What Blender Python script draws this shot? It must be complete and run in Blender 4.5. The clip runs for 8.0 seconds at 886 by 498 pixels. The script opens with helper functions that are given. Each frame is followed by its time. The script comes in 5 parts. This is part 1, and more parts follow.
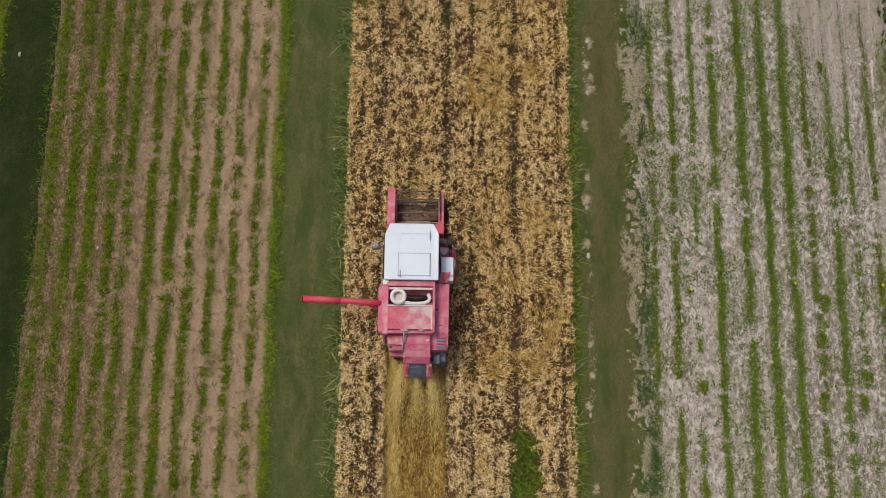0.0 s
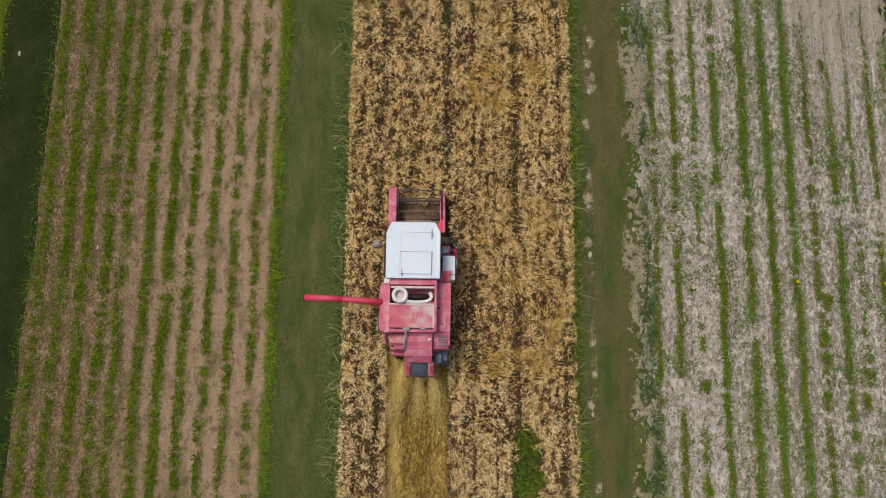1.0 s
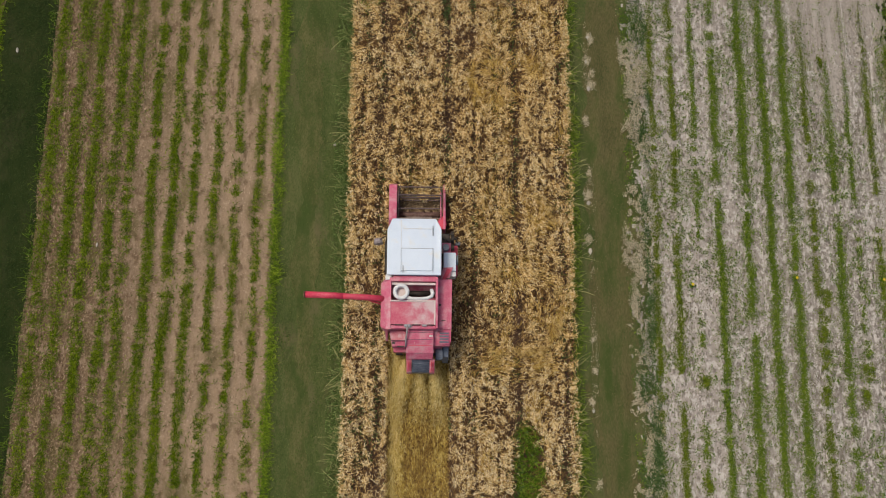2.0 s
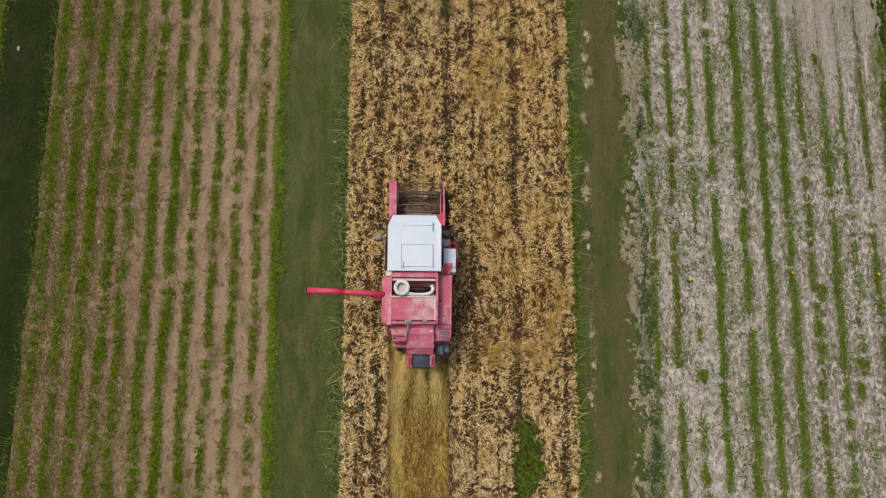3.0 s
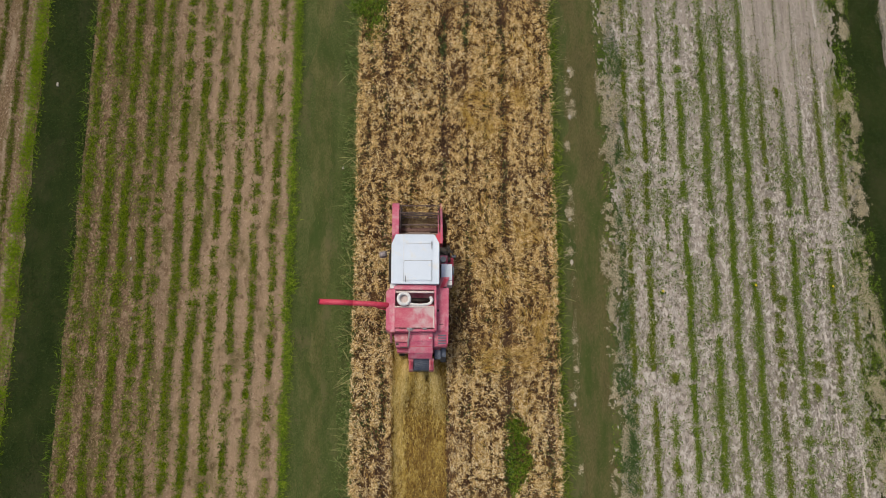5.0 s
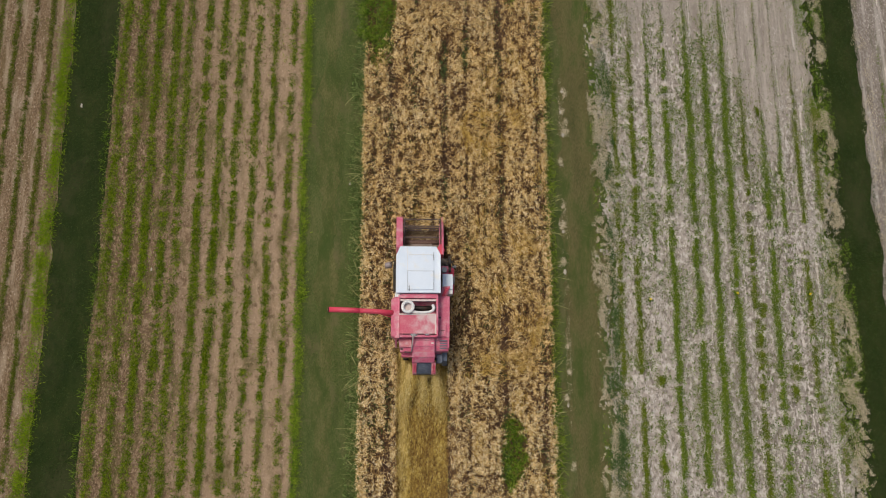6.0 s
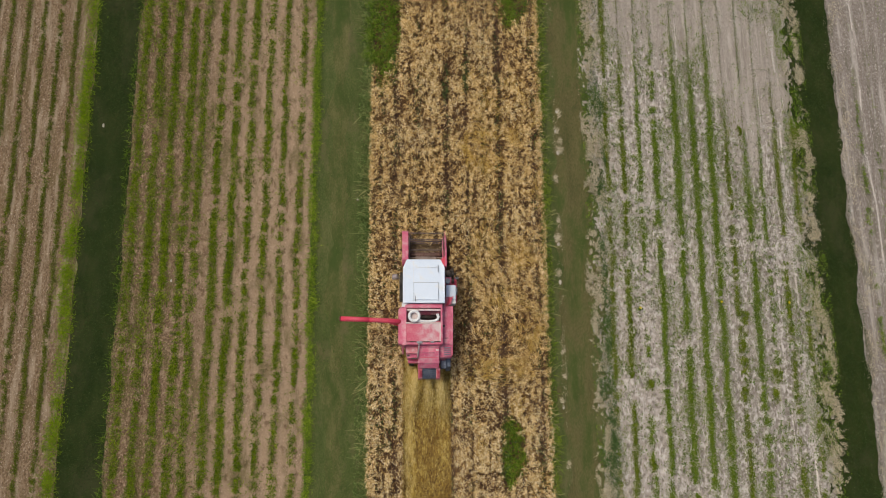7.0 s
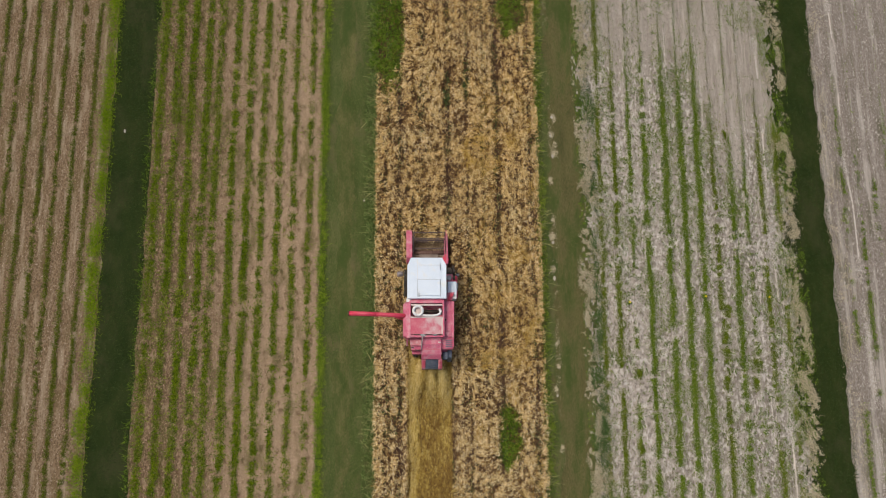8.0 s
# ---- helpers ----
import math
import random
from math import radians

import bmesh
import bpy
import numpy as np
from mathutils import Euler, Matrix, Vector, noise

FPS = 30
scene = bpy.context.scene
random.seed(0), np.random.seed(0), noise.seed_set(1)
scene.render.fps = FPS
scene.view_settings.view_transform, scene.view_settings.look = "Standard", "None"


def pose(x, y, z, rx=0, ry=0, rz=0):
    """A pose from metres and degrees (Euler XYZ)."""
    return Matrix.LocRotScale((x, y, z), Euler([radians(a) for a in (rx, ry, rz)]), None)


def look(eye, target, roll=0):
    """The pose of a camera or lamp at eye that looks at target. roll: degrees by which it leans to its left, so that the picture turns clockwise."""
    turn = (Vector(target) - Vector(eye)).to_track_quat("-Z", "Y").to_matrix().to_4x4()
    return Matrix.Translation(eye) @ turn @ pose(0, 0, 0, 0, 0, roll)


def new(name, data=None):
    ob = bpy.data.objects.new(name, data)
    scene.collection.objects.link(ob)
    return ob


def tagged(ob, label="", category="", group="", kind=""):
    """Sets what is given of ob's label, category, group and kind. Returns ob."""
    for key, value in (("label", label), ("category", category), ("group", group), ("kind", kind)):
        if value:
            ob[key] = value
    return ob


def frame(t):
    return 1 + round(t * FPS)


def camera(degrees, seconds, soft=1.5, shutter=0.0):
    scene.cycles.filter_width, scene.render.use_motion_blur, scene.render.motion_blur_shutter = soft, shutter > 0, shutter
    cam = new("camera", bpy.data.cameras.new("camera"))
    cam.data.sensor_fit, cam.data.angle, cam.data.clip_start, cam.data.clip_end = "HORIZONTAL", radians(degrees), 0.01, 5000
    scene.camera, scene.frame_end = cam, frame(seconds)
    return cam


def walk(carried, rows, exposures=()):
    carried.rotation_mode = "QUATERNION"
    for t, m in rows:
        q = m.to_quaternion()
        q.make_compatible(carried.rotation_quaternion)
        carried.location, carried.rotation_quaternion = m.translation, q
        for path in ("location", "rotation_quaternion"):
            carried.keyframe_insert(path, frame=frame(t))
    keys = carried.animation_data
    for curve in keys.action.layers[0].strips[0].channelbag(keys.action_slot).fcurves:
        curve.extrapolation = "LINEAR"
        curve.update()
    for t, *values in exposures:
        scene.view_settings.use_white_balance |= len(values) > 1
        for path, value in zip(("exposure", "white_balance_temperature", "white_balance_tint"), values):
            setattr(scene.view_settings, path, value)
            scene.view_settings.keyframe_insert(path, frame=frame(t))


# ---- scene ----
# The world rides on the harvester: y runs along the plots, x across them, z up.
cam = camera(52.0, 8.0, soft=1.05)
ROWS = [
    (0.0, 0.000, -0.000, 32.000, 12.937, -1.506, 0.586),
    (0.5, 0.031, -0.079, 31.943, 13.126, -1.398, 0.560),
    (1.0, -0.103, -0.185, 31.855, 13.249, -1.587, 0.479),
    (1.5, -0.270, -0.231, 31.810, 13.251, -1.837, 0.390),
    (3.0, -0.547, -0.297, 32.112, 12.894, -2.274, 0.057),
    (3.5, -0.604, -0.434, 32.836, 12.997, -2.315, -0.025),
    (4.0, -0.588, -0.566, 33.720, 13.139, -2.283, -0.054),
    (4.5, -0.650, -0.875, 34.599, 13.572, -2.364, -0.044),
    (6.0, -0.871, -1.513, 38.006, 14.302, -2.427, -0.185),
    (6.5, -1.275, -1.683, 39.223, 14.456, -2.818, -0.288),
    (7.0, -1.610, -1.572, 40.539, 14.275, -3.086, -0.431),
    (7.5, -1.795, -1.743, 41.815, 14.301, -3.168, -0.473),
    (8.0, -1.829, -1.698, 43.311, 13.440, -3.058, -0.493),
]
walk(cam, [(t, pose(*row)) for t, *row in ROWS], [(0.0, 0.09, 6900, 7), (4.5, 0.10, 6900, 7), (8.0, 0.18, 6900, 7)])

# ---- light: a bright, hazy overcast sky with a weak, wide sun ----
SUN_UP, SUN_TURN = 66.0, 300.0
world = bpy.data.worlds.new("sky")
scene.world = world
world.use_nodes = True
wn = world.node_tree
sky = wn.nodes.new("ShaderNodeTexSky")
sky.sky_type, sky.sun_disc = "NISHITA", False
sky.sun_elevation, sky.sun_rotation = radians(SUN_UP), radians(SUN_TURN)
sky.air_density, sky.dust_density, sky.ozone_density = 1.0, 4.0, 1.0
wn.links.new(sky.outputs[0], wn.nodes["Background"].inputs["Color"])
wn.nodes["Background"].inputs["Strength"].default_value = 0.10
sun = bpy.data.lights.new("sun", "SUN")
sun.energy, sun.angle, sun.color = 1.5, radians(16), (1.0, 0.95, 0.88)
sun_ob = new("sun", sun)
sa, se = radians(SUN_TURN), radians(SUN_UP)
sun_ob.matrix_world = look((60 * math.sin(sa) * math.cos(se), 60 * math.cos(sa) * math.cos(se), 60 * math.sin(se)), (0, 0, 0))

rng = np.random.default_rng(7)
TAU = 2 * math.pi


# ---- materials ----
def material(name, stops, scale=3.0, fine=40.0, rough=0.85, metal=0.0, bump=0.3, vary="", amount=0.5, stretch=(1, 1, 1), spec=0.3,
             dirt=None, dirt_scale=0.8, dirt_at=0.55, dirt_soft=0.12, dirt_slope=None):
    """Colour from a ramp over two sizes of noise; vary: 'island' or 'object' mixes in a random value for each piece."""
    m = bpy.data.materials.new(name)
    m.use_nodes = True
    nt = m.node_tree
    b = nt.nodes["Principled BSDF"]
    b.inputs["Roughness"].default_value, b.inputs["Metallic"].default_value = rough, metal
    b.inputs["Specular IOR Level"].default_value = 0.08 if vary == "island" or rough > 0.9 else spec
    co = nt.nodes.new("ShaderNodeTexCoord")
    mp = nt.nodes.new("ShaderNodeMapping")
    mp.inputs["Scale"].default_value = stretch
    nt.links.new(co.outputs["Object"], mp.inputs["Vector"])

    def noise_node(s, detail):
        n = nt.nodes.new("ShaderNodeTexNoise")
        n.inputs["Scale"].default_value, n.inputs["Detail"].default_value, n.inputs["Roughness"].default_value = s, detail, 0.65
        nt.links.new(mp.outputs[0], n.inputs["Vector"])
        return n

    def mixed(f, a, c, kind="FLOAT"):
        x = nt.nodes.new("ShaderNodeMix")
        x.data_type = kind
        ins = [i for i in x.inputs if i.enabled]
        for socket, v in zip(ins, (f, a, c)):
            if isinstance(v, (int, float, tuple)):
                socket.default_value = v
            else:
                nt.links.new(v, socket)
        return [o for o in x.outputs if o.enabled][0]

    big, small = noise_node(scale, 3), noise_node(fine, 4)
    value = mixed(0.5, big.outputs["Fac"], small.outputs["Fac"])
    if vary == "island":
        value = mixed(amount, value, nt.nodes.new("ShaderNodeNewGeometry").outputs["Random Per Island"])
    elif vary == "object":
        value = mixed(amount, value, nt.nodes.new("ShaderNodeObjectInfo").outputs["Random"])
    ramp = nt.nodes.new("ShaderNodeValToRGB")
    lo, hi = (0.34, 0.66) if not vary else (0.34 * (1 - amount) + 0.02, 1 - 0.34 * (1 - amount) - 0.02)
    while len(ramp.color_ramp.elements) < len(stops):
        ramp.color_ramp.elements.new(0.5)
    for i, c in enumerate(stops):
        ramp.color_ramp.elements[i].position = lo + (hi - lo) * i / (len(stops) - 1)
        ramp.color_ramp.elements[i].color = (*c, 1)
    nt.links.new(value, ramp.inputs["Fac"])
    colour = ramp.outputs["Color"]
    if dirt:
        spots = noise_node(dirt_scale, 5)
        step = nt.nodes.new("ShaderNodeMapRange")
        step.interpolation_type = "SMOOTHSTEP"
        step.inputs["From Min"].default_value, step.inputs["From Max"].default_value = dirt_at - dirt_soft, dirt_at + dirt_soft
        mask = spots.outputs["Fac"]
        if dirt_slope:
            dot = nt.nodes.new("ShaderNodeVectorMath")
            dot.operation = "DOT_PRODUCT"
            dot.inputs[1].default_value = dirt_slope[:3]
            nt.links.new(co.outputs["Object"], dot.inputs[0])
            add = nt.nodes.new("ShaderNodeMath")
            add.inputs[1].default_value = dirt_slope[3]
            nt.links.new(dot.outputs["Value"], add.inputs[0])
            total = nt.nodes.new("ShaderNodeMath")
            nt.links.new(mask, total.inputs[0])
            nt.links.new(add.outputs[0], total.inputs[1])
            mask = total.outputs[0]
        nt.links.new(mask, step.inputs["Value"])
        colour = mixed(step.outputs[0], colour, (*dirt, 1.0), "RGBA")
    nt.links.new(colour, b.inputs["Base Color"])
    if bump:
        bn = nt.nodes.new("ShaderNodeBump")
        bn.inputs["Strength"].default_value, bn.inputs["Distance"].default_value = bump, 0.02
        nt.links.new(small.outputs["Fac"], bn.inputs["Height"])
        nt.links.new(bn.outputs[0], b.inputs["Normal"])
    return m




def layered_soil(name, stops, layers, bump=0.7, across=None):
    """Bare soil: a ramp over grain noise, then layers of (colour, size per metre, stretch along the rows, threshold,
    softness, strength).
    across: (x0, x1, colour) lightens the soil towards x1, painting in lens vignetting."""
    m = bpy.data.materials.new(name)
    m.use_nodes = True
    nt = m.node_tree
    b = nt.nodes["Principled BSDF"]
    b.inputs["Roughness"].default_value, b.inputs["Specular IOR Level"].default_value = 0.95, 0.08
    co = nt.nodes.new("ShaderNodeTexCoord")

    def noise_of(size, along, detail):
        mp = nt.nodes.new("ShaderNodeMapping")
        mp.inputs["Scale"].default_value = (1, along, 1)
        nt.links.new(co.outputs["Object"], mp.inputs["Vector"])
        n = nt.nodes.new("ShaderNodeTexNoise")
        n.inputs["Scale"].default_value, n.inputs["Detail"].default_value, n.inputs["Roughness"].default_value = size, detail, 0.6
        nt.links.new(mp.outputs[0], n.inputs["Vector"])
        return n.outputs["Fac"]

    def blend(fac, a, c):
        x = nt.nodes.new("ShaderNodeMix")
        x.data_type = "RGBA"
        ins = [i for i in x.inputs if i.enabled]
        nt.links.new(fac, ins[0])
        nt.links.new(a, ins[1])
        ins[2].default_value = (*c, 1)
        return [o for o in x.outputs if o.enabled][0]

    def step(value, lo, hi, top):
        r = nt.nodes.new("ShaderNodeMapRange")
        r.interpolation_type = "SMOOTHSTEP"
        for key, v in (("From Min", lo), ("From Max", hi), ("To Max", top)):
            r.inputs[key].default_value = v
        nt.links.new(value, r.inputs["Value"])
        return r.outputs[0]

    grain = noise_of(16, 0.6, 4)
    ramp = nt.nodes.new("ShaderNodeValToRGB")
    while len(ramp.color_ramp.elements) < len(stops):
        ramp.color_ramp.elements.new(0.5)
    for k, c in enumerate(stops):
        ramp.color_ramp.elements[k].position = 0.33 + 0.34 * k / (len(stops) - 1)
        ramp.color_ramp.elements[k].color = (*c, 1)
    nt.links.new(grain, ramp.inputs["Fac"])
    colour = ramp.outputs["Color"]
    if across:
        parts = nt.nodes.new("ShaderNodeSeparateXYZ")
        nt.links.new(co.outputs["Object"], parts.inputs[0])
        way = nt.nodes.new("ShaderNodeMath")
        way.operation = "MULTIPLY"
        way.inputs[1].default_value = 1 if across[1] > across[0] else -1
        nt.links.new(parts.outputs[0], way.inputs[0])
        lo, hi = sorted((across[0] * way.inputs[1].default_value, across[1] * way.inputs[1].default_value))
        colour = blend(step(way.outputs[0], lo, hi, 0.72), colour, across[2])
    for c, size, along, at, soft, top in layers:
        colour = blend(step(noise_of(size, along, 4), at - soft, at + soft, top), colour, c)
    nt.links.new(colour, b.inputs["Base Color"])
    bn = nt.nodes.new("ShaderNodeBump")
    bn.inputs["Strength"].default_value, bn.inputs["Distance"].default_value = bump, 0.02
    nt.links.new(grain, bn.inputs["Height"])
    nt.links.new(bn.outputs[0], b.inputs["Normal"])
    return m


# the paler blend towards x = -7.6 puts the lens's side falloff into the colour
soil_brown = layered_soil("brown_soil", [(0.078, 0.047, 0.024), (0.155, 0.101, 0.060), (0.255, 0.177, 0.112)],
                          [((0.400, 0.286, 0.195), 5.0, 0.5, 0.60, 0.10, 0.55), ((0.095, 0.057, 0.028), 3.0, 0.6, 0.59, 0.08, 0.6), ((0.500, 0.372, 0.265), 17, 0.7, 0.635, 0.05, 0.8),
                           ((0.066, 0.064, 0.012), 1.4, 0.35, 0.58, 0.10, 0.55)], 0.8, (-12.6, -7.6, (0.370, 0.262, 0.172)))
soil_dry = layered_soil("dry_brown_soil", [(0.10, 0.064, 0.035), (0.175, 0.118, 0.070), (0.25, 0.180, 0.115)],
                        [((0.35, 0.272, 0.19), 3.2, 0.12, 0.57, 0.09, 0.6), ((0.12, 0.085, 0.035), 1.6, 0.25, 0.60, 0.08, 0.6), ((0.46, 0.375, 0.29), 14, 0.7, 0.63, 0.05, 0.7)], 0.7)
# lightened from x = 15.2 to 9: lens vignetting painted into the soil colour
soil_pale = layered_soil("pale_soil", [(0.180, 0.153, 0.128), (0.262, 0.227, 0.194), (0.362, 0.321, 0.280)],
                         [((0.42, 0.375, 0.328), 3.0, 0.10, 0.55, 0.08, 0.55), ((0.155, 0.130, 0.108), 6.0, 0.6, 0.565, 0.05, 0.75), ((0.54, 0.492, 0.44), 6.5, 0.55, 0.555, 0.05, 0.8),
                          ((0.54, 0.497, 0.45), 4.2, 0.09, 0.645, 0.05, 0.55), ((0.125, 0.112, 0.068), 8.5, 0.8, 0.61, 0.05, 0.65), ((0.63, 0.58, 0.525), 14, 0.7, 0.63, 0.04, 0.9)],
                         0.7, (15.2, 9.0, (0.40, 0.342, 0.300)))
soil_grey = layered_soil("greyish_soil", [(0.15, 0.125, 0.105), (0.215, 0.182, 0.155), (0.30, 0.26, 0.225)],
                         [((0.43, 0.385, 0.34), 2.6, 0.07, 0.57, 0.08, 0.7), ((0.11, 0.10, 0.06), 2.0, 0.15, 0.60, 0.07, 0.6), ((0.52, 0.475, 0.42), 9, 0.5, 0.63, 0.04, 0.7)], 0.6)
soil_bleached = layered_soil("bleached_soil", [(0.255, 0.217, 0.182), (0.31, 0.267, 0.226), (0.365, 0.32, 0.275)],
                             [((0.21, 0.175, 0.147), 2.4, 0.08, 0.60, 0.08, 0.55), ((0.43, 0.382, 0.332), 4.0, 0.08, 0.56, 0.08, 0.6), ((0.20, 0.16, 0.115), 10, 0.7, 0.66, 0.04, 0.6)], 0.4)
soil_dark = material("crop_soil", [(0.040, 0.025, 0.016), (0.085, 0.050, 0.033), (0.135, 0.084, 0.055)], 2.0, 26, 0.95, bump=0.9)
soil_far = material("far_field_soil", [(0.10, 0.10, 0.05), (0.17, 0.14, 0.08), (0.12, 0.14, 0.05)], 0.05, 2, 0.95, bump=0.3)
turf_dark = material("dark_turf", [(0.012, 0.022, 0.006), (0.024, 0.036, 0.009), (0.044, 0.048, 0.016)], 0.9, 30, 0.95, bump=0.8, stretch=(1, 0.5, 1),
                     dirt=(0.042, 0.046, 0.018), dirt_scale=0.8, dirt_at=0.57)
turf_worn = material("worn_turf", [(0.040, 0.061, 0.016), (0.076, 0.096, 0.029), (0.134, 0.130, 0.052)], 0.9, 24, 0.95, bump=0.8, stretch=(1, 0.4, 1),
                     dirt=(0.135, 0.118, 0.055), dirt_scale=1.1, dirt_at=0.60)
track_brown = material("trodden_track", [(0.060, 0.064, 0.023), (0.118, 0.102, 0.043), (0.195, 0.152, 0.076)], 0.8, 28, 0.95, bump=0.8, stretch=(1, 0.3, 1),
                       dirt=(0.055, 0.078, 0.020), dirt_scale=0.8, dirt_at=0.54)
grass_dark = material("short_grass", [(0.036, 0.064, 0.012), (0.071, 0.106, 0.023), (0.142, 0.160, 0.048)], 0.6, 9, 0.7, bump=0, vary="island")
grass_deep = material("deep_green_grass", [(0.012, 0.027, 0.005), (0.027, 0.050, 0.010), (0.062, 0.080, 0.024)], 0.6, 9, 0.7, bump=0, vary="island")
turf_track = material("faint_wheel_track", [(0.050, 0.065, 0.018), (0.092, 0.097, 0.033), (0.158, 0.139, 0.060)], 1.1, 24, 0.95, bump=0.8, stretch=(1, 0.4, 1),
                      dirt=(0.05, 0.074, 0.019), dirt_scale=1.0, dirt_at=0.56)
grass_dry = material("trodden_grass", [(0.036, 0.064, 0.014), (0.088, 0.098, 0.030), (0.165, 0.138, 0.060)], 0.6, 9, 0.8, bump=0, vary="island")
grass_bright = material("tall_edge_grass", [(0.054, 0.104, 0.005), (0.130, 0.205, 0.012), (0.31, 0.38, 0.040)], 0.8, 9, 0.6, bump=0, vary="island")
leaf_young = material("young_blade_leaf", [(0.028, 0.056, 0.001), (0.076, 0.122, 0.002), (0.26, 0.31, 0.016)], 0.7, 9, 0.55, bump=0, vary="island")
leaf_old = material("sparse_blade_leaf", [(0.040, 0.060, 0.004), (0.085, 0.105, 0.008), (0.17, 0.175, 0.022)], 0.7, 9, 0.6, bump=0, vary="island")
leaf_dull = material("dull_olive_leaf", [(0.07, 0.06, 0.03), (0.13, 0.115, 0.055), (0.20, 0.19, 0.085)], 0.7, 9, 0.7, bump=0, vary="island")
leaf_broad = material("broad_leaf", [(0.050, 0.090, 0.006), (0.113, 0.170, 0.014), (0.235, 0.29, 0.042)], 0.7, 9, 0.5, bump=0, vary="island")
leaf_light = material("light_green_leaf", [(0.055, 0.085, 0.004), (0.115, 0.150, 0.010), (0.22, 0.25, 0.035)], 0.7, 9, 0.55, bump=0, vary="island")
leaf_blue = material("bluish_weed_leaf", [(0.028, 0.058, 0.015), (0.064, 0.110, 0.030), (0.145, 0.195, 0.075)], 0.7, 9, 0.6, bump=0, vary="island")
leaf_pale = material("pale_weed_leaf", [(0.040, 0.078, 0.014), (0.095, 0.150, 0.034), (0.25, 0.31, 0.11)], 0.7, 9, 0.6, bump=0, vary="island")
leaf_weed = material("weed_leaf", [(0.03, 0.075, 0.004), (0.085, 0.15, 0.008), (0.24, 0.31, 0.04)], 0.7, 9, 0.6, bump=0, vary="island")
chaff_pale = material("pale_residue", [(0.36, 0.30, 0.255), (0.55, 0.475, 0.42), (0.76, 0.69, 0.63)], 0.9, 9, 0.9, bump=0, vary="island")
chaff_brown = material("brown_residue", [(0.13, 0.08, 0.04), (0.28, 0.195, 0.11), (0.50, 0.39, 0.25)], 0.9, 9, 0.9, bump=0, vary="island")
grain_head = material("ripe_grain", [(0.18, 0.092, 0.028), (0.52, 0.315, 0.105), (0.80, 0.57, 0.245), (0.94, 0.79, 0.49)], 0.35, 3, 0.7, bump=0, vary="island", amount=0.6)
grain_white = material("bleached_grain", [(0.24, 0.13, 0.042), (0.57, 0.39, 0.165), (0.82, 0.65, 0.36), (0.94, 0.82, 0.56)], 0.35, 3, 0.7, bump=0, vary="island", amount=0.6)
grain_stem = material("grain_stem", [(0.10, 0.055, 0.014), (0.22, 0.13, 0.035), (0.38, 0.25, 0.08)], 0.5, 5, 0.7, bump=0, vary="island")
lodged_light = material("combed_grain", [(0.20, 0.11, 0.03), (0.50, 0.33, 0.10), (0.80, 0.62, 0.28)], 0.5, 5, 0.6, bump=0, vary="island")
lodged_stem = material("lodged_straw", [(0.17, 0.085, 0.014), (0.50, 0.31, 0.068), (0.84, 0.61, 0.21)], 0.5, 5, 0.6, bump=0, vary="island")
straw_light = material("light_straw", [(0.36, 0.23, 0.05), (0.68, 0.50, 0.16), (0.93, 0.79, 0.42)], 0.5, 5, 0.65, bump=0, vary="island")
fresh_straw = material("fresh_straw", [(0.24, 0.14, 0.022), (0.56, 0.385, 0.085), (0.88, 0.72, 0.30)], 0.5, 5, 0.65, bump=0, vary="island")

cream_dry = material("cream_dry_plant", [(0.27, 0.215, 0.13), (0.48, 0.405, 0.275), (0.70, 0.625, 0.47)], 0.9, 9, 0.9, bump=0, vary="island")
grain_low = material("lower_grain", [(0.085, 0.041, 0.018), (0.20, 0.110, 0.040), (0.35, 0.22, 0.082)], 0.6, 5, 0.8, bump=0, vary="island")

stalk_pale = material("pale_green_stalk", [(0.12, 0.14, 0.04), (0.26, 0.27, 0.10), (0.48, 0.44, 0.20)], 0.8, 9, 0.65, bump=0, vary="island")
fringe_yellow = material("yellow_green_fringe", [(0.06, 0.115, 0.003), (0.14, 0.215, 0.005), (0.27, 0.34, 0.02)], 0.8, 9, 0.6, bump=0, vary="island")

chaff_gold = material("golden_chaff", [(0.125, 0.066, 0.016), (0.27, 0.160, 0.040), (0.48, 0.32, 0.095)], 0.5, 5, 0.8, bump=0, vary="island")

chaff_white = material("bleached_residue", [(0.48, 0.42, 0.36), (0.64, 0.58, 0.52), (0.80, 0.75, 0.69)], 0.9, 9, 0.9, bump=0, vary="island")

red_paint = material("faded_red_paint", [(0.45, 0.065, 0.125), (0.56, 0.110, 0.19), (0.62, 0.19, 0.265)], 1.3, 25, 0.5, bump=0.05, spec=0.4,
                     dirt=(0.55, 0.31, 0.32), dirt_scale=2.6, dirt_at=0.58, dirt_soft=0.15)
red_bright = material("bright_red_paint", [(0.54, 0.024, 0.058), (0.63, 0.045, 0.095), (0.66, 0.13, 0.17)], 2.0, 30, 0.52, bump=0.04, spec=0.45,
                      dirt=(0.30, 0.03, 0.04), dirt_scale=3.0, dirt_at=0.64)
red_dusty = material("dusty_red_panel", [(0.46, 0.10, 0.14), (0.54, 0.17, 0.20), (0.58, 0.26, 0.28)], 1.5, 20, 0.7, bump=0.08,
                     dirt=(0.60, 0.46, 0.45), dirt_scale=3.0, dirt_at=0.60, dirt_soft=0.12)
red_lid = material("bleached_red_lid", [(0.50, 0.06, 0.12), (0.54, 0.12, 0.17), (0.58, 0.22, 0.25)], 1.8, 24, 0.65, bump=0.06,
                   dirt=(0.58, 0.43, 0.43), dirt_scale=1.7, dirt_at=0.56, dirt_soft=0.16, dirt_slope=(0.26, 0.12, 0, 0.20))
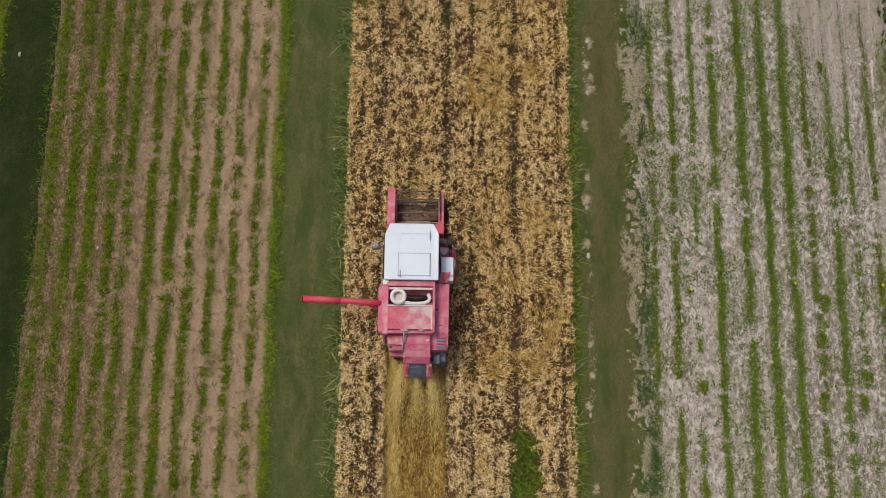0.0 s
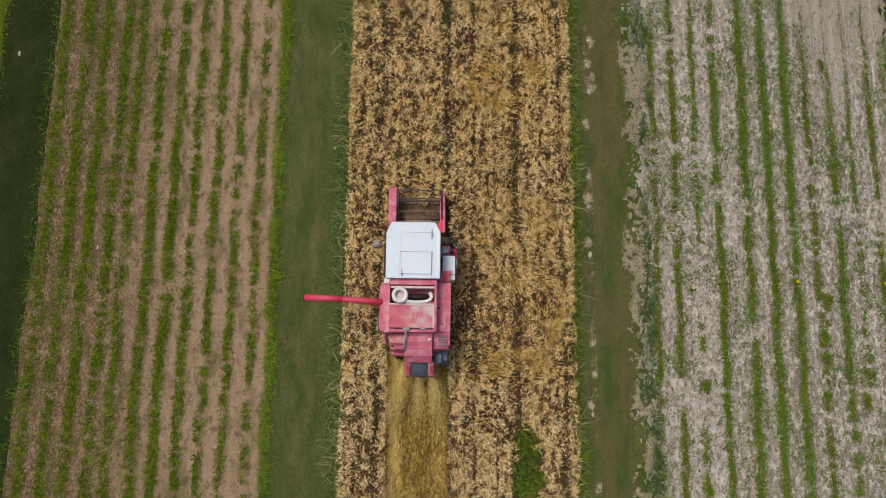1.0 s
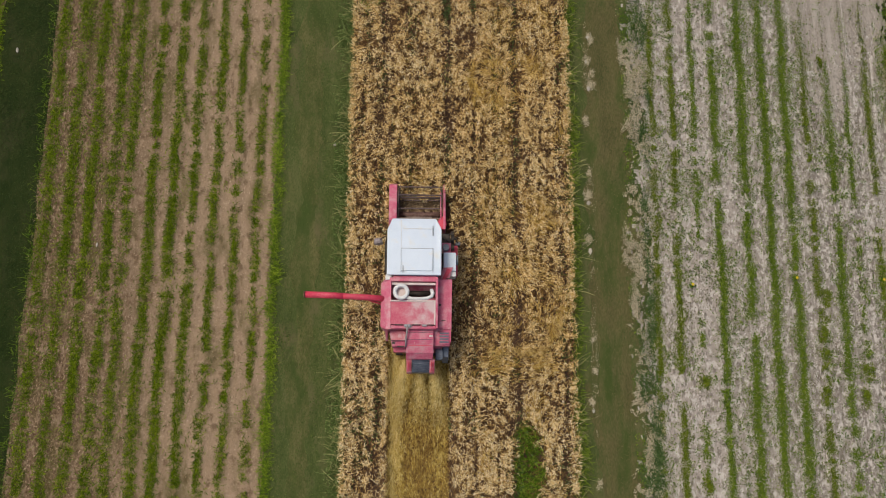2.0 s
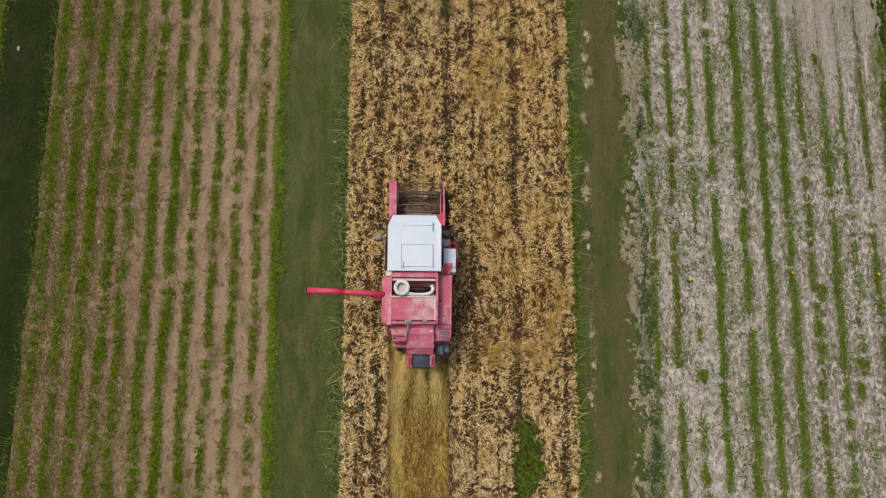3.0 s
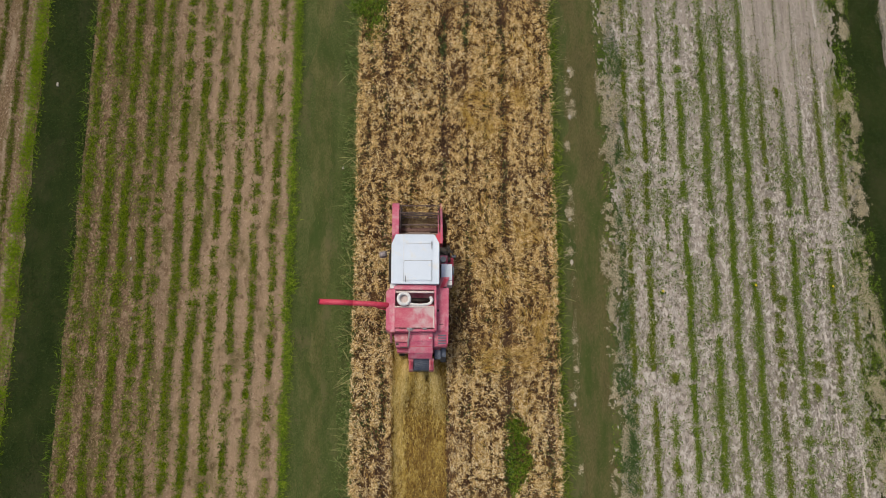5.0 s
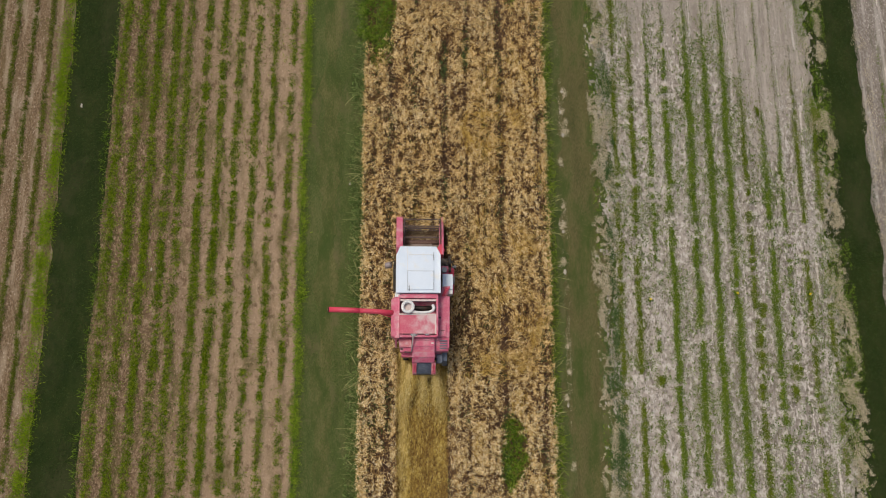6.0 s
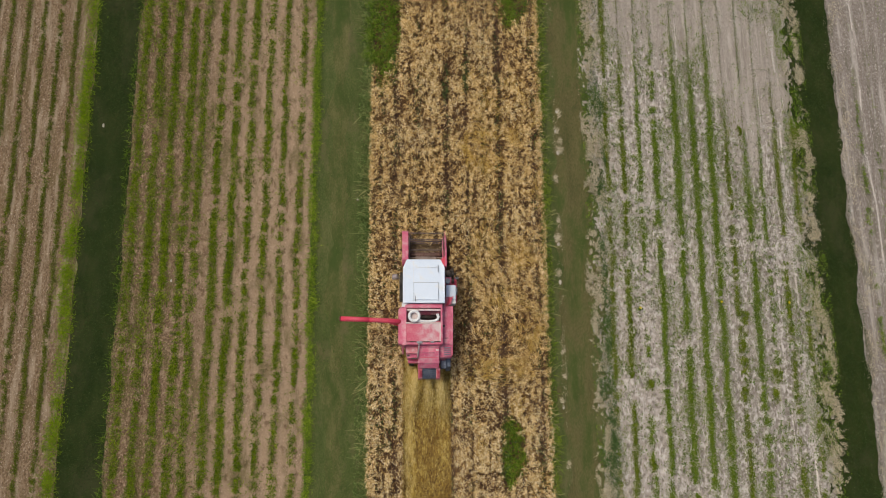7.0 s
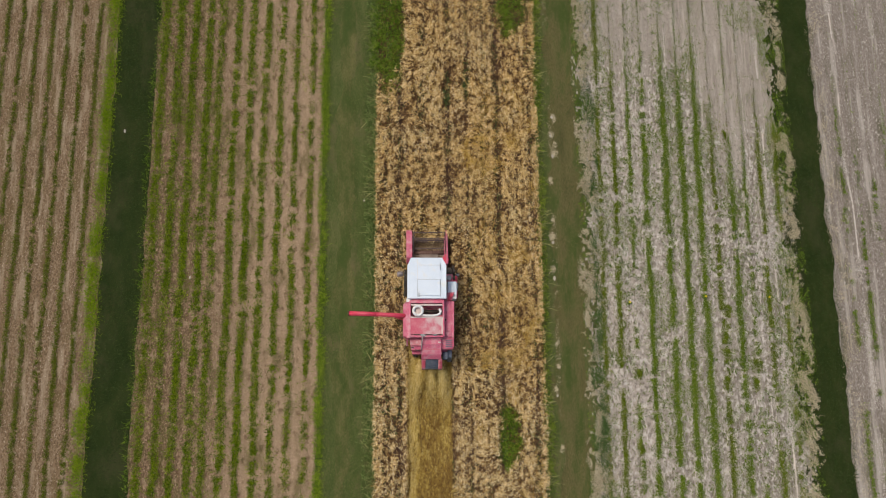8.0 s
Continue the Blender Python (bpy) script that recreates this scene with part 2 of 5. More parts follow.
white_paint = material("white_roof_paint", [(0.56, 0.635, 0.73), (0.64, 0.715, 0.81), (0.68, 0.75, 0.84)], 1.2, 30, 0.45, bump=0.03, spec=0.4,
                       dirt=(0.68, 0.70, 0.71), dirt_scale=2.5, dirt_at=0.63)
white_dull = material("dull_white_plastic", [(0.58, 0.57, 0.55), (0.70, 0.69, 0.68), (0.76, 0.76, 0.75)], 4, 40, 0.6, bump=0.05)
cream_edge = material("worn_pale_trim", [(0.50, 0.36, 0.34), (0.62, 0.52, 0.49), (0.70, 0.63, 0.60)], 5, 40, 0.7, bump=0.1)
steel_dark = material("dark_steel", [(0.025, 0.022, 0.02), (0.06, 0.05, 0.045), (0.11, 0.085, 0.065)], 4, 40, 0.55, 0.6, bump=0.15)
steel_grey = material("grey_steel", [(0.16, 0.17, 0.19), (0.26, 0.27, 0.29), (0.36, 0.36, 0.37)], 4, 40, 0.5, 0.5, bump=0.1)
dust_grey = material("dusty_grey_metal", [(0.20, 0.15, 0.15), (0.32, 0.27, 0.27), (0.46, 0.42, 0.41)], 5, 30, 0.75, 0.1, bump=0.15)
pan_red = material("rusty_table_sheet", [(0.13, 0.070, 0.058), (0.24, 0.145, 0.120), (0.36, 0.235, 0.195)], 3, 24, 0.8, 0.1, bump=0.2)
steel_brown = material("worn_brown_steel", [(0.06, 0.042, 0.042), (0.12, 0.085, 0.082), (0.22, 0.17, 0.16)], 4, 40, 0.65, 0.3, bump=0.15)
dust_brown = material("dusty_brown_pan", [(0.15, 0.105, 0.085), (0.26, 0.195, 0.16), (0.37, 0.29, 0.245)], 3, 24, 0.85, 0.1, bump=0.2)
steel_blue = material("blue_grey_steel", [(0.06, 0.075, 0.10), (0.12, 0.14, 0.18), (0.20, 0.22, 0.26)], 4, 40, 0.5, 0.4, bump=0.1)
rust_pan = material("rusty_pan", [(0.06, 0.03, 0.02), (0.15, 0.08, 0.05), (0.26, 0.16, 0.10)], 4, 30, 0.8, 0.2, bump=0.2)
rubber = material("dusty_rubber", [(0.02, 0.02, 0.02), (0.05, 0.045, 0.04), (0.14, 0.12, 0.10)], 3, 30, 0.85, bump=0.2)
seam_dark = material("seam_shadow_gap", [(0.05, 0.05, 0.055), (0.10, 0.10, 0.11)], 4, 30, 0.8, bump=0)
stone_mat = material("pale_stone", [(0.34, 0.30, 0.24), (0.46, 0.41, 0.34), (0.56, 0.51, 0.43)], 6, 40, 0.9, bump=0.4, vary="object")
petal_mat = material("yellow_petal", [(0.62, 0.44, 0.01), (0.74, 0.54, 0.02), (0.80, 0.62, 0.05)], 6, 40, 0.6, bump=0)
glass = bpy.data.materials.new("cab_glass")
glass.use_nodes = True
gb = glass.node_tree.nodes["Principled BSDF"]
gb.inputs["Base Color"].default_value = (0.75, 0.82, 0.82, 1)
gb.inputs["Roughness"].default_value, gb.inputs["Transmission Weight"].default_value = 0.05, 1.0


# ---- fields of noise for the planting ----
def value_noise(x, y, size, seed):
    """Smooth noise from 0 to 1 over the plan; size in metres, one for x and one for y."""
    table = np.random.default_rng(seed).random((128, 128))
    u, v = np.asarray(x) / size[0] + 500, np.asarray(y) / size[1] + 500
    i, j = np.floor(u).astype(int), np.floor(v).astype(int)
    fu, fv = u - i, v - j
    fu, fv = fu * fu * (3 - 2 * fu), fv * fv * (3 - 2 * fv)
    a, b = table[i % 128, j % 128], table[(i + 1) % 128, j % 128]
    c, d = table[i % 128, (j + 1) % 128], table[(i + 1) % 128, (j + 1) % 128]
    return (a * (1 - fu) + b * fu) * (1 - fv) + (c * (1 - fu) + d * fu) * fv


def smooth(a, b, x):
    t = np.clip((np.asarray(x) - a) / (b - a), 0, 1)
    return t * t * (3 - 2 * t)


def ellipse(x, y, cx, cy, rx, ry, seed=0):
    r = ((x - cx) / rx) ** 2 + ((y - cy) / ry) ** 2
    return 1 - smooth(0.55, 1.25, r + (value_noise(x, y, (0.35, 0.35), 600 + seed) - 0.5) * 0.9)


def mesh_from(name, verts, quads, mats, slots=None, shade=False):
    me = bpy.data.meshes.new(name)
    verts, quads = np.asarray(verts, np.float32), np.asarray(quads, np.int32)
    k = quads.shape[1]
    me.vertices.add(len(verts))
    me.vertices.foreach_set("co", verts.ravel())
    me.loops.add(quads.size)
    me.loops.foreach_set("vertex_index", quads.ravel())
    me.polygons.add(len(quads))
    me.polygons.foreach_set("loop_start", np.arange(0, quads.size, k, dtype=np.int32))
    me.polygons.foreach_set("loop_total", np.full(len(quads), k, np.int32))
    if slots is not None:
        me.polygons.foreach_set("material_index", np.asarray(slots, np.int32))
    if shade:
        me.polygons.foreach_set("use_smooth", np.ones(len(quads), bool))
    for m in mats:
        me.materials.append(m)
    me.update(calc_edges=True)
    return new(name, me)


def blades(x, y, z, phi, e0, e1, length, width, steps=3, profile=(0.6, 1.0, 0.8, 0.12), twist=0.6, floor=0.004, curl=None):
    """Bent blades: each starts at (x, y, z), heads along phi and bends from the slope e0 to e1. Returns verts and quads."""
    n = len(x)
    pts = np.zeros((n, steps + 1, 3))
    pts[:, 0] = np.stack([x, y, np.broadcast_to(z, n)], 1)
    for i in range(steps):
        e = e0 + (e1 - e0) * (i + 0.5) / steps
        way = phi if curl is None else phi + curl * (i / steps)
        step = np.stack([np.cos(e) * np.cos(way), np.cos(e) * np.sin(way), np.sin(e)], 1) * (length / steps)[:, None]
        pts[:, i + 1] = pts[:, i] + step
    pts[:, :, 2] = np.maximum(pts[:, :, 2], floor)
    tw = rng.normal(0, twist, n)
    side = np.stack([-np.sin(phi) * np.cos(tw), np.cos(phi) * np.cos(tw), np.sin(tw)], 1)
    half = np.asarray(profile)[None, :, None] * (width / 2)[:, None, None]
    off = side[:, None, :] * half
    verts = np.stack([pts - off, pts + off], 2).reshape(-1, 3)
    ring = np.arange(steps)
    base = (np.arange(n) * 2 * (steps + 1))[:, None] + 2 * ring[None]
    quads = np.stack([base, base + 1, base + 3, base + 2], 2).reshape(-1, 4)
    return verts, quads


def joined(*pairs):
    verts, quads, k = [], [], 0
    for v, q in pairs:
        verts.append(v)
        quads.append(q + k)
        k += len(v)
    return np.concatenate(verts), np.concatenate(quads)


def leaves(x, y, z, size, flat=0.5):
    """Small folded oval leaves at the given heights, turned all ways."""
    n = len(x)
    a, tilt = rng.uniform(0, TAU, n), rng.normal(0, flat, n)
    u = np.stack([np.cos(a), np.sin(a), np.sin(tilt)], 1)
    s = np.stack([-np.sin(a), np.cos(a), rng.normal(0, flat, n)], 1)
    p = np.stack([x, y, np.broadcast_to(z, n)], 1)
    L, w = size[:, None], size[:, None] * 0.34
    up = np.array([0, 0, 1.0]) * L * 0.14
    verts = np.stack([p - u * L / 2, p + s * w - u * L * 0.08 + up, p + u * L / 2, p - s * w - u * L * 0.08 + up], 1)
    verts[:, :, 2] = np.maximum(verts[:, :, 2], 0.006)
    b = np.arange(n) * 4
    return verts.reshape(-1, 3), np.stack([b, b + 1, b + 2, b + 3], 1)


def scatter(count, x0, x1, y0, y1):
    return rng.uniform(x0, x1, count), rng.uniform(y0, y1, count)


# ---- the ground: one sheet, banded across by plots and grass lanes ----
NEAR, FAR = -5.6, 26.5          # the stretch that carries plants
LEFT_PLOT, LANE_A, LANE_B, CROP = -15.95, (-15.95, -13.95), (-5.38, -2.70), (-2.70, 5.30)
LEFT_FIELD, LANE_C, RIGHT_FIELD, LANE_D = (-13.95, -5.38), (5.30, 7.38), (7.38, 18.35), (18.35, 20.1)
LEFT_ROWS = [-13.52, -12.75, -12.02, -11.26, -10.66, -9.83, -9.09, -8.34, -7.55, -6.80, -6.01]
RIGHT_ROWS = [(8.44, 0.60), (9.20, 0.68), (10.00, 0.40), (10.78, 0.88), (11.83, 1.0), (12.68, 1.05), (13.52, 1.0), (14.30, 0.56), (15.17, 0.90),
              (15.90, 0.44), (16.72, 0.56), (17.56, 0.50)]


def slant(y):
    """The drill rows of the pale plot run a little askew to the lanes."""
    return 0.014 * (np.asarray(y) - 7.0)


def axis(fine0, fine1, step, reach):
    out, d = [], 1.0
    while d < reach:
        out.append(d)
        d *= 1.7
    return np.concatenate([fine0 - np.array(out[::-1] + []), np.arange(fine0, fine1 + step / 2, step), fine1 + np.array(out)])


def bare(x, y):
    """0 on the bare pale stretch of the far end, 1 where plants stand."""
    edge = 18.8 + 2.6 * (value_noise(x, y * 0, (0.8, 1), 81) - 0.5) - 3.2 * smooth(13.6, 15.2, x) + 7.0 * (1 - smooth(8.6, 9.0, x))
    return 1 - 0.84 * smooth(edge - 4.2, edge + 2.0, y)


def build_ground():
    xs, ys = axis(-26, 28, 0.1, 2500), axis(-8, 28, 0.14, 2500)
    xs = np.unique(np.round(np.concatenate([xs, np.arange(7.2, 8.6, 0.033), np.arange(17.2, 18.6, 0.033)]), 3))
    X, Y = np.meshgrid(xs, ys, indexing="ij")
    near = smooth(-14, -8, Y) * (1 - smooth(28, 34, Y)) * smooth(-30, -26, X) * (1 - smooth(28, 32, X))
    Z = (value_noise(X, Y, (0.35, 0.4), 1) - 0.5) * 0.03 + (value_noise(X, Y, (1.7, 2.5), 2) - 0.5) * 0.03
    for row in LEFT_ROWS:
        Z += 0.035 * np.exp(-((X - row) / 0.16) ** 2)
    for row, _ in RIGHT_ROWS:
        Z += 0.025 * np.exp(-((X - row - slant(np.clip(Y, NEAR, FAR))) / 0.18) ** 2)
    for rut in (6.15, 6.85, -4.65, -3.65):
        Z -= 0.03 * np.exp(-((X - rut) / 0.2) ** 2)
    Z = np.minimum(Z * near, 0.035) - 0.02
    borders = [(LEFT_PLOT, 0.16), (LANE_A[1], 0.16), (LANE_B[0], 0.12), (-4.62, 0.4), (-3.85, 0.4), (LANE_B[1], 0.10), (CROP[1], 0.10), (6.02, 0.45), (7.44, 0.30), (7.90, 0.45), (LANE_D[0] - 0.45, 0.50), (LANE_D[1], 0.25)]
    col = 0.5 * (xs[:-1] + xs[1:])
    cuts = [xs[np.argmin(np.abs(xs - b))] for b, _ in borders]
    for k, ((b, size), cut) in enumerate(zip(borders, cuts)):
        wave = (value_noise(Y * 0 + k, Y, (1, 0.33), 700 + k) - 0.5) * 0.45 * size + (value_noise(Y * 0 + k, Y, (1, 1.3), 720 + k) - 0.5) * size
        X = X + wave * near * np.exp(-((xs[:, None] - cut) / 0.35) ** 2)
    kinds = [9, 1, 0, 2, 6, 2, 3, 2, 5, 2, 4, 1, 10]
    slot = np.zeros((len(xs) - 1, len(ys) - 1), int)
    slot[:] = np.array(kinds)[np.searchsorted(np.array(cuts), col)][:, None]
    yc = Y[0, :-1]
    rough = (value_noise(col[:, None] + 0 * yc, yc + 0 * col[:, None], (0.09, 0.15), 741) - 0.5) * 0.7 + (value_noise(col[:, None] + 0 * yc, yc + 0 * col[:, None], (0.3, 0.5), 742) - 0.5) * 0.6
    for edge in (borders[9][0], borders[10][0]):
        close = np.abs(col[:, None] - edge + 0 * yc) < 0.5
        mixed = np.array(kinds)[np.searchsorted(np.array(cuts), col[:, None] + rough)]
        slot = np.where(close & (yc > -8) & (yc < 28), mixed, slot)
    bleach = (1 - bare(col[:, None] + 0 * yc[None, :], yc[None, :] + 0 * col[:, None])) > 0.08 + 0.72 * rng.random(slot.shape)
    slot[(slot == 4) & bleach & (col[:, None] < 18.3) & (yc[None, :] < 28)] = 8
    slot[:, (yc < -80) | (yc > 160)] = 7
    slot[(col < -40) | (col > 45)] = 7
    n, m = len(xs), len(ys)
    i, j = np.meshgrid(np.arange(n - 1), np.arange(m - 1), indexing="ij")
    a = (i * m + j).ravel()
    quads = np.stack([a, a + m, a + m + 1, a + 1], 1)
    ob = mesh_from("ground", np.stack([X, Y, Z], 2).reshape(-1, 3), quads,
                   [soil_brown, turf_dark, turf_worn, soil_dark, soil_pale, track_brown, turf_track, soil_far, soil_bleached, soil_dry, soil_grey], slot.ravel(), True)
    tagged(ob, "farm ground of brown and pale soil plots parted by grass lanes", "ground", kind="structure")


build_ground()


# ---- grass of the lanes ----
def grass_lane(x0, x1, per, tall, mat, label, dry=None):
    n = int((x1 - x0) * (FAR - NEAR) * per)
    x, y = scatter(n, x0 - 0.12, x1 + 0.12, NEAR, FAR)
    keep = rng.random(n) < 0.15 + 0.5 * value_noise(x, y, (0.35, 0.9), 11) + 0.7 * smooth(0.3, 0.7, value_noise(x, y, (0.8, 2.0), 13))
    if dry is not None:
        keep &= (np.abs(x - dry) > 0.42) | (rng.random(n) < 0.55)
    x, y = x[keep], y[keep]
    n = len(x)
    h = tall * (0.5 + rng.random(n)) * (0.6 + 0.8 * value_noise(x, y, (0.6, 0.8), 12))
    v, q = blades(x, y, -0.01, rng.uniform(0, TAU, n), rng.uniform(0.4, 1.2, n), rng.uniform(-0.5, 0.4, n), h, np.full(n, 0.014) * (0.7 + 0.8 * rng.random(n)),
                  2, (1.0, 0.9, 0.1))
    return tagged(mesh_from("lane_grass", v, q, [mat]), label, "grass", kind="stuff")


grass_lane(*LANE_A, 420, 0.10, grass_deep, "short dark green grass of a lane between plots")
grass_lane(*LANE_B, 330, 0.07, grass_dark, "short dark green grass with faint wheel tracks beside ripe grain", -4.25)
grass_lane(*LANE_C, 200, 0.07, grass_dry, "trodden brownish grass of a narrow lane beside ripe grain")
grass_lane(*LANE_D, 420, 0.10, grass_deep, "short dark green grass of a lane beside pale soil")


def edge_grass(x0, spread, per_metre, tall, mat, label, lean=0.0, seed=21):
    n = int((FAR - NEAR) * per_metre)
    y = rng.uniform(NEAR, FAR, n)
    keep = rng.random(n) < 0.15 + 1.1 * value_noise(y * 0, y, (1, 0.45), seed)
    y = y[keep]
    n = len(y)
    x = x0 + rng.normal(0, spread, n) + (value_noise(y * 0, y, (1, 1.3), seed + 1) - 0.5) * 0.16
    phi = np.where(rng.random(n) < 0.5 + lean, 0.0, math.pi) + rng.normal(0, 0.9, n)
    h = tall * rng.uniform(0.5, 1.3, n) * (0.6 + 0.8 * value_noise(x, y, (0.4, 0.5), seed + 2))
    v, q = blades(x, y, 0.0, phi, rng.uniform(0.7, 1.4, n), rng.uniform(-0.9, 0.2, n), h, rng.uniform(0.008, 0.022, n))
    return tagged(mesh_from("edge_grass", v, q, [mat]), label, "grass", kind="stuff")


edge_grass(LEFT_FIELD[1] + 0.06, 0.10, 420, 0.22, grass_bright, "bright green taller grass fringe along a brown soil plot")
edge_grass(LEFT_PLOT - 0.20, 0.18, 820, 0.16, fringe_yellow, "bright yellow-green grass fringe along a brown soil plot", seed=31)
edge_grass(CROP[0] - 0.16, 0.14, 130, 0.36, leaf_pale, "tall green weeds along the edge of ripe grain", -0.1, 41)
edge_grass(CROP[1] + 0.16, 0.13, 170, 0.30, grass_bright, "tall green weeds along the edge of ripe grain", 0.1, 51)
edge_grass(CROP[0] - 0.12, 0.10, 34, 0.62, stalk_pale, "long pale stalks leaning out of ripe grain", -0.35, 71)
edge_grass(CROP[1] + 0.12, 0.10, 26, 0.55, stalk_pale, "long pale stalks leaning out of ripe grain", 0.35, 81)
edge_grass(LEFT_FIELD[0], 0.08, 60, 0.25, leaf_weed, "sparse green grass along the edge of a brown plot", seed=61)


# ---- rows of young plants on the brown plot ----
def blade_row(x0, strength, mat, seed, label, group, spread=0.08, tall=0.19, per=300, wander=0.05, patchy=0.55):
    n = int((FAR - NEAR) * per * strength)
    y = rng.uniform(NEAR, FAR, n)
    clump = value_noise(y * 0, y, (1, 0.15), seed) * 0.62 + value_noise(y * 0, y, (1, 0.55), seed + 1) * 0.3 + value_noise(y * 0, y, (1, 1.6), seed + 3) * 0.3
    keep = rng.random(n) < smooth(patchy - 0.22, patchy + 0.22, clump)
    y = y[keep] + rng.normal(0, 0.02, keep.sum())
    n = len(y)
    broad = 0.65 + 0.7 * value_noise(y * 0, y, (1, 0.3), seed + 4)
    x = x0 + rng.normal(0, spread, n) * broad + (value_noise(y * 0, y, (1, 0.9), seed + 2) - 0.5) * 2 * wander
    phi = rng.uniform(0, TAU, n)
    h = tall * rng.uniform(0.4, 1.25, n)
    v, q = blades(x, y, 0.0, phi, rng.uniform(0.5, 1.4, n), rng.uniform(-0.9, 0.3, n), h, rng.uniform(0.009, 0.022, n), 2, (0.7, 1.0, 0.15))
    m = int(n * 0.8)
    pick = rng.integers(0, n, m)
    low = blades(x[pick] + rng.normal(0, 0.03, m), y[pick] + rng.normal(0, 0.04, m), 0.0, rng.uniform(0, TAU, m), rng.uniform(0.1, 0.7, m), rng.uniform(-0.6, 0.2, m),
                 tall * 0.5 * rng.uniform(0.5, 1.2, m), rng.uniform(0.016, 0.032, m), 1, (1.0, 0.4))
    v, q = joined((v, q), low)
    ob = mesh_from("plant_row", v, q, [mat])
    return tagged(ob, label, "crop row", group, "stuff")


for i, x0 in enumerate(LEFT_ROWS):
    s = [0.85, 0.9, 1.15, 1.05, 0.85, 1.15, 1.1, 0.95, 0.8, 0.72, 0.72][i]
    blade_row(x0, s, leaf_young, 100 + 5 * i, "row of young green blade-leaved plants in brown soil", "rows of the brown plot", 0.094 - 0.0026 * i, 0.19, 330, 0.05, 0.38 + 0.012 * i)
for i in range(8):
    blade_row(-16.85 - 0.77 * i, 0.6, leaf_old, 200 + 5 * i, "thin row of dull green plants in dry soil", "rows of the neighbouring plot", 0.062, 0.16, 280, 0.05, 0.36)


def litter(x0, x1, per, size, mat, label, seed, stretch=3.0, density=None):
    n = int((x1 - x0) * (FAR - NEAR) * per)
    x, y = scatter(n, x0, x1, NEAR, FAR)
    d = 0.25 + 0.9 * value_noise(x, y, (0.5, 0.9), seed)
    if density is not None:
        d = d * density(x, y)
    keep = rng.random(n) < d
    x, y = x[keep], y[keep]
    n = len(x)
    v, q = blades(x, y, 0.02, rng.uniform(0, TAU, n), rng.normal(0.15, 0.2, n), rng.normal(-0.1, 0.2, n), size * rng.uniform(0.4, 1.5, n),
                  size / stretch * rng.uniform(0.5, 1.4, n), 1, (0.9, 0.6), floor=0.022)
    return tagged(mesh_from("litter", v, q, [mat]), label, "plant residue", kind="stuff")


def row_weeds():
    n = 60000
    x, y = scatter(n, LEFT_FIELD[0] + 0.1, LEFT_FIELD[1], NEAR, FAR)
    d = smooth(0.46, 0.78, value_noise(x, y, (0.3, 0.6), 751) * 0.45 + value_noise(x, y, (1.0, 2.6), 752) * 0.6)
    d *= 0.24 + 0.50 * (1 - smooth(-12.6, -9.2, x))
    keep = rng.random(n) < d
    x, y = x[keep], y[keep]
    n = len(x)
    v, q = blades(x, y, 0.0, rng.uniform(0, TAU, n), rng.uniform(0.3, 1.2, n), rng.uniform(-0.8, 0.2, n), rng.uniform(0.06, 0.20, n), rng.uniform(0.012, 0.03, n), 2, (0.6, 1.0, 0.2))
    tagged(mesh_from("row_weeds", v, q, [leaf_young]), "green weeds strewn between rows of young plants", "weeds", kind="stuff")


row_weeds()
litter(*LEFT_FIELD, 230, 0.065, chaff_brown, "brown crop residue strewn between plant rows", 71, 6.0)
litter(-25, LEFT_PLOT - 0.3, 90, 0.04, chaff_brown, "pale brown residue on dry soil", 72)


# ---- rows and residue on the pale plot ----
def leafy_row(x0, strength, seed):
    n = int((FAR - NEAR) * 520 * (0.35 + strength))
    y = rng.uniform(NEAR, FAR, n)
    presence = value_noise(y * 0, y, (1, 0.18), seed) * 0.42 + value_noise(y * 0, y, (1, 0.6), seed + 3) * 0.25 + value_noise(y * 0, y, (1, 2.2), seed + 1) * 0.6
    cut = 0.86 - 0.50 * strength - (0.12 * smooth(9.5, 14.0, y) if x0 < 14 else 0)
    full = bare(x0 + y * 0, y)
    keep = (rng.random(n) < smooth(cut - 0.18, cut + 0.18, presence)) & (rng.random(n) < full)
    y, full = y[keep], full[keep]
    n = len(y)
    broad = (0.050 + 0.028 * strength) * (0.6 + 0.9 * value_noise(y * 0, y, (1, 0.35), seed + 4)) * (0.5 + 0.5 * full)
    x = x0 + slant(y) + rng.normal(0, 1, n) * broad * np.where(rng.random(n) < 0.25, 2.3, 1.0) + (value_noise(y * 0, y, (1, 0.8), seed + 2) - 0.5) * 0.10
    z = np.abs(rng.normal(0.06, 0.045, n)) * (0.6 + strength)
    v, q = leaves(x, y, z, rng.uniform(0.028, 0.066, n) * (0.6 + 0.4 * full))
    ob = mesh_from("plant_row", v, q, [leaf_broad if strength > 0.7 or strength < 0.5 else leaf_light])
    tagged(ob, "row of low leafy green plants in pale soil" if strength > 0.6 else "patchy row of small green plants in pale soil", "crop row", "rows of the pale plot", "stuff")


for i, (x0, s) in enumerate(RIGHT_ROWS):
    leafy_row(x0, s, 300 + 5 * i)


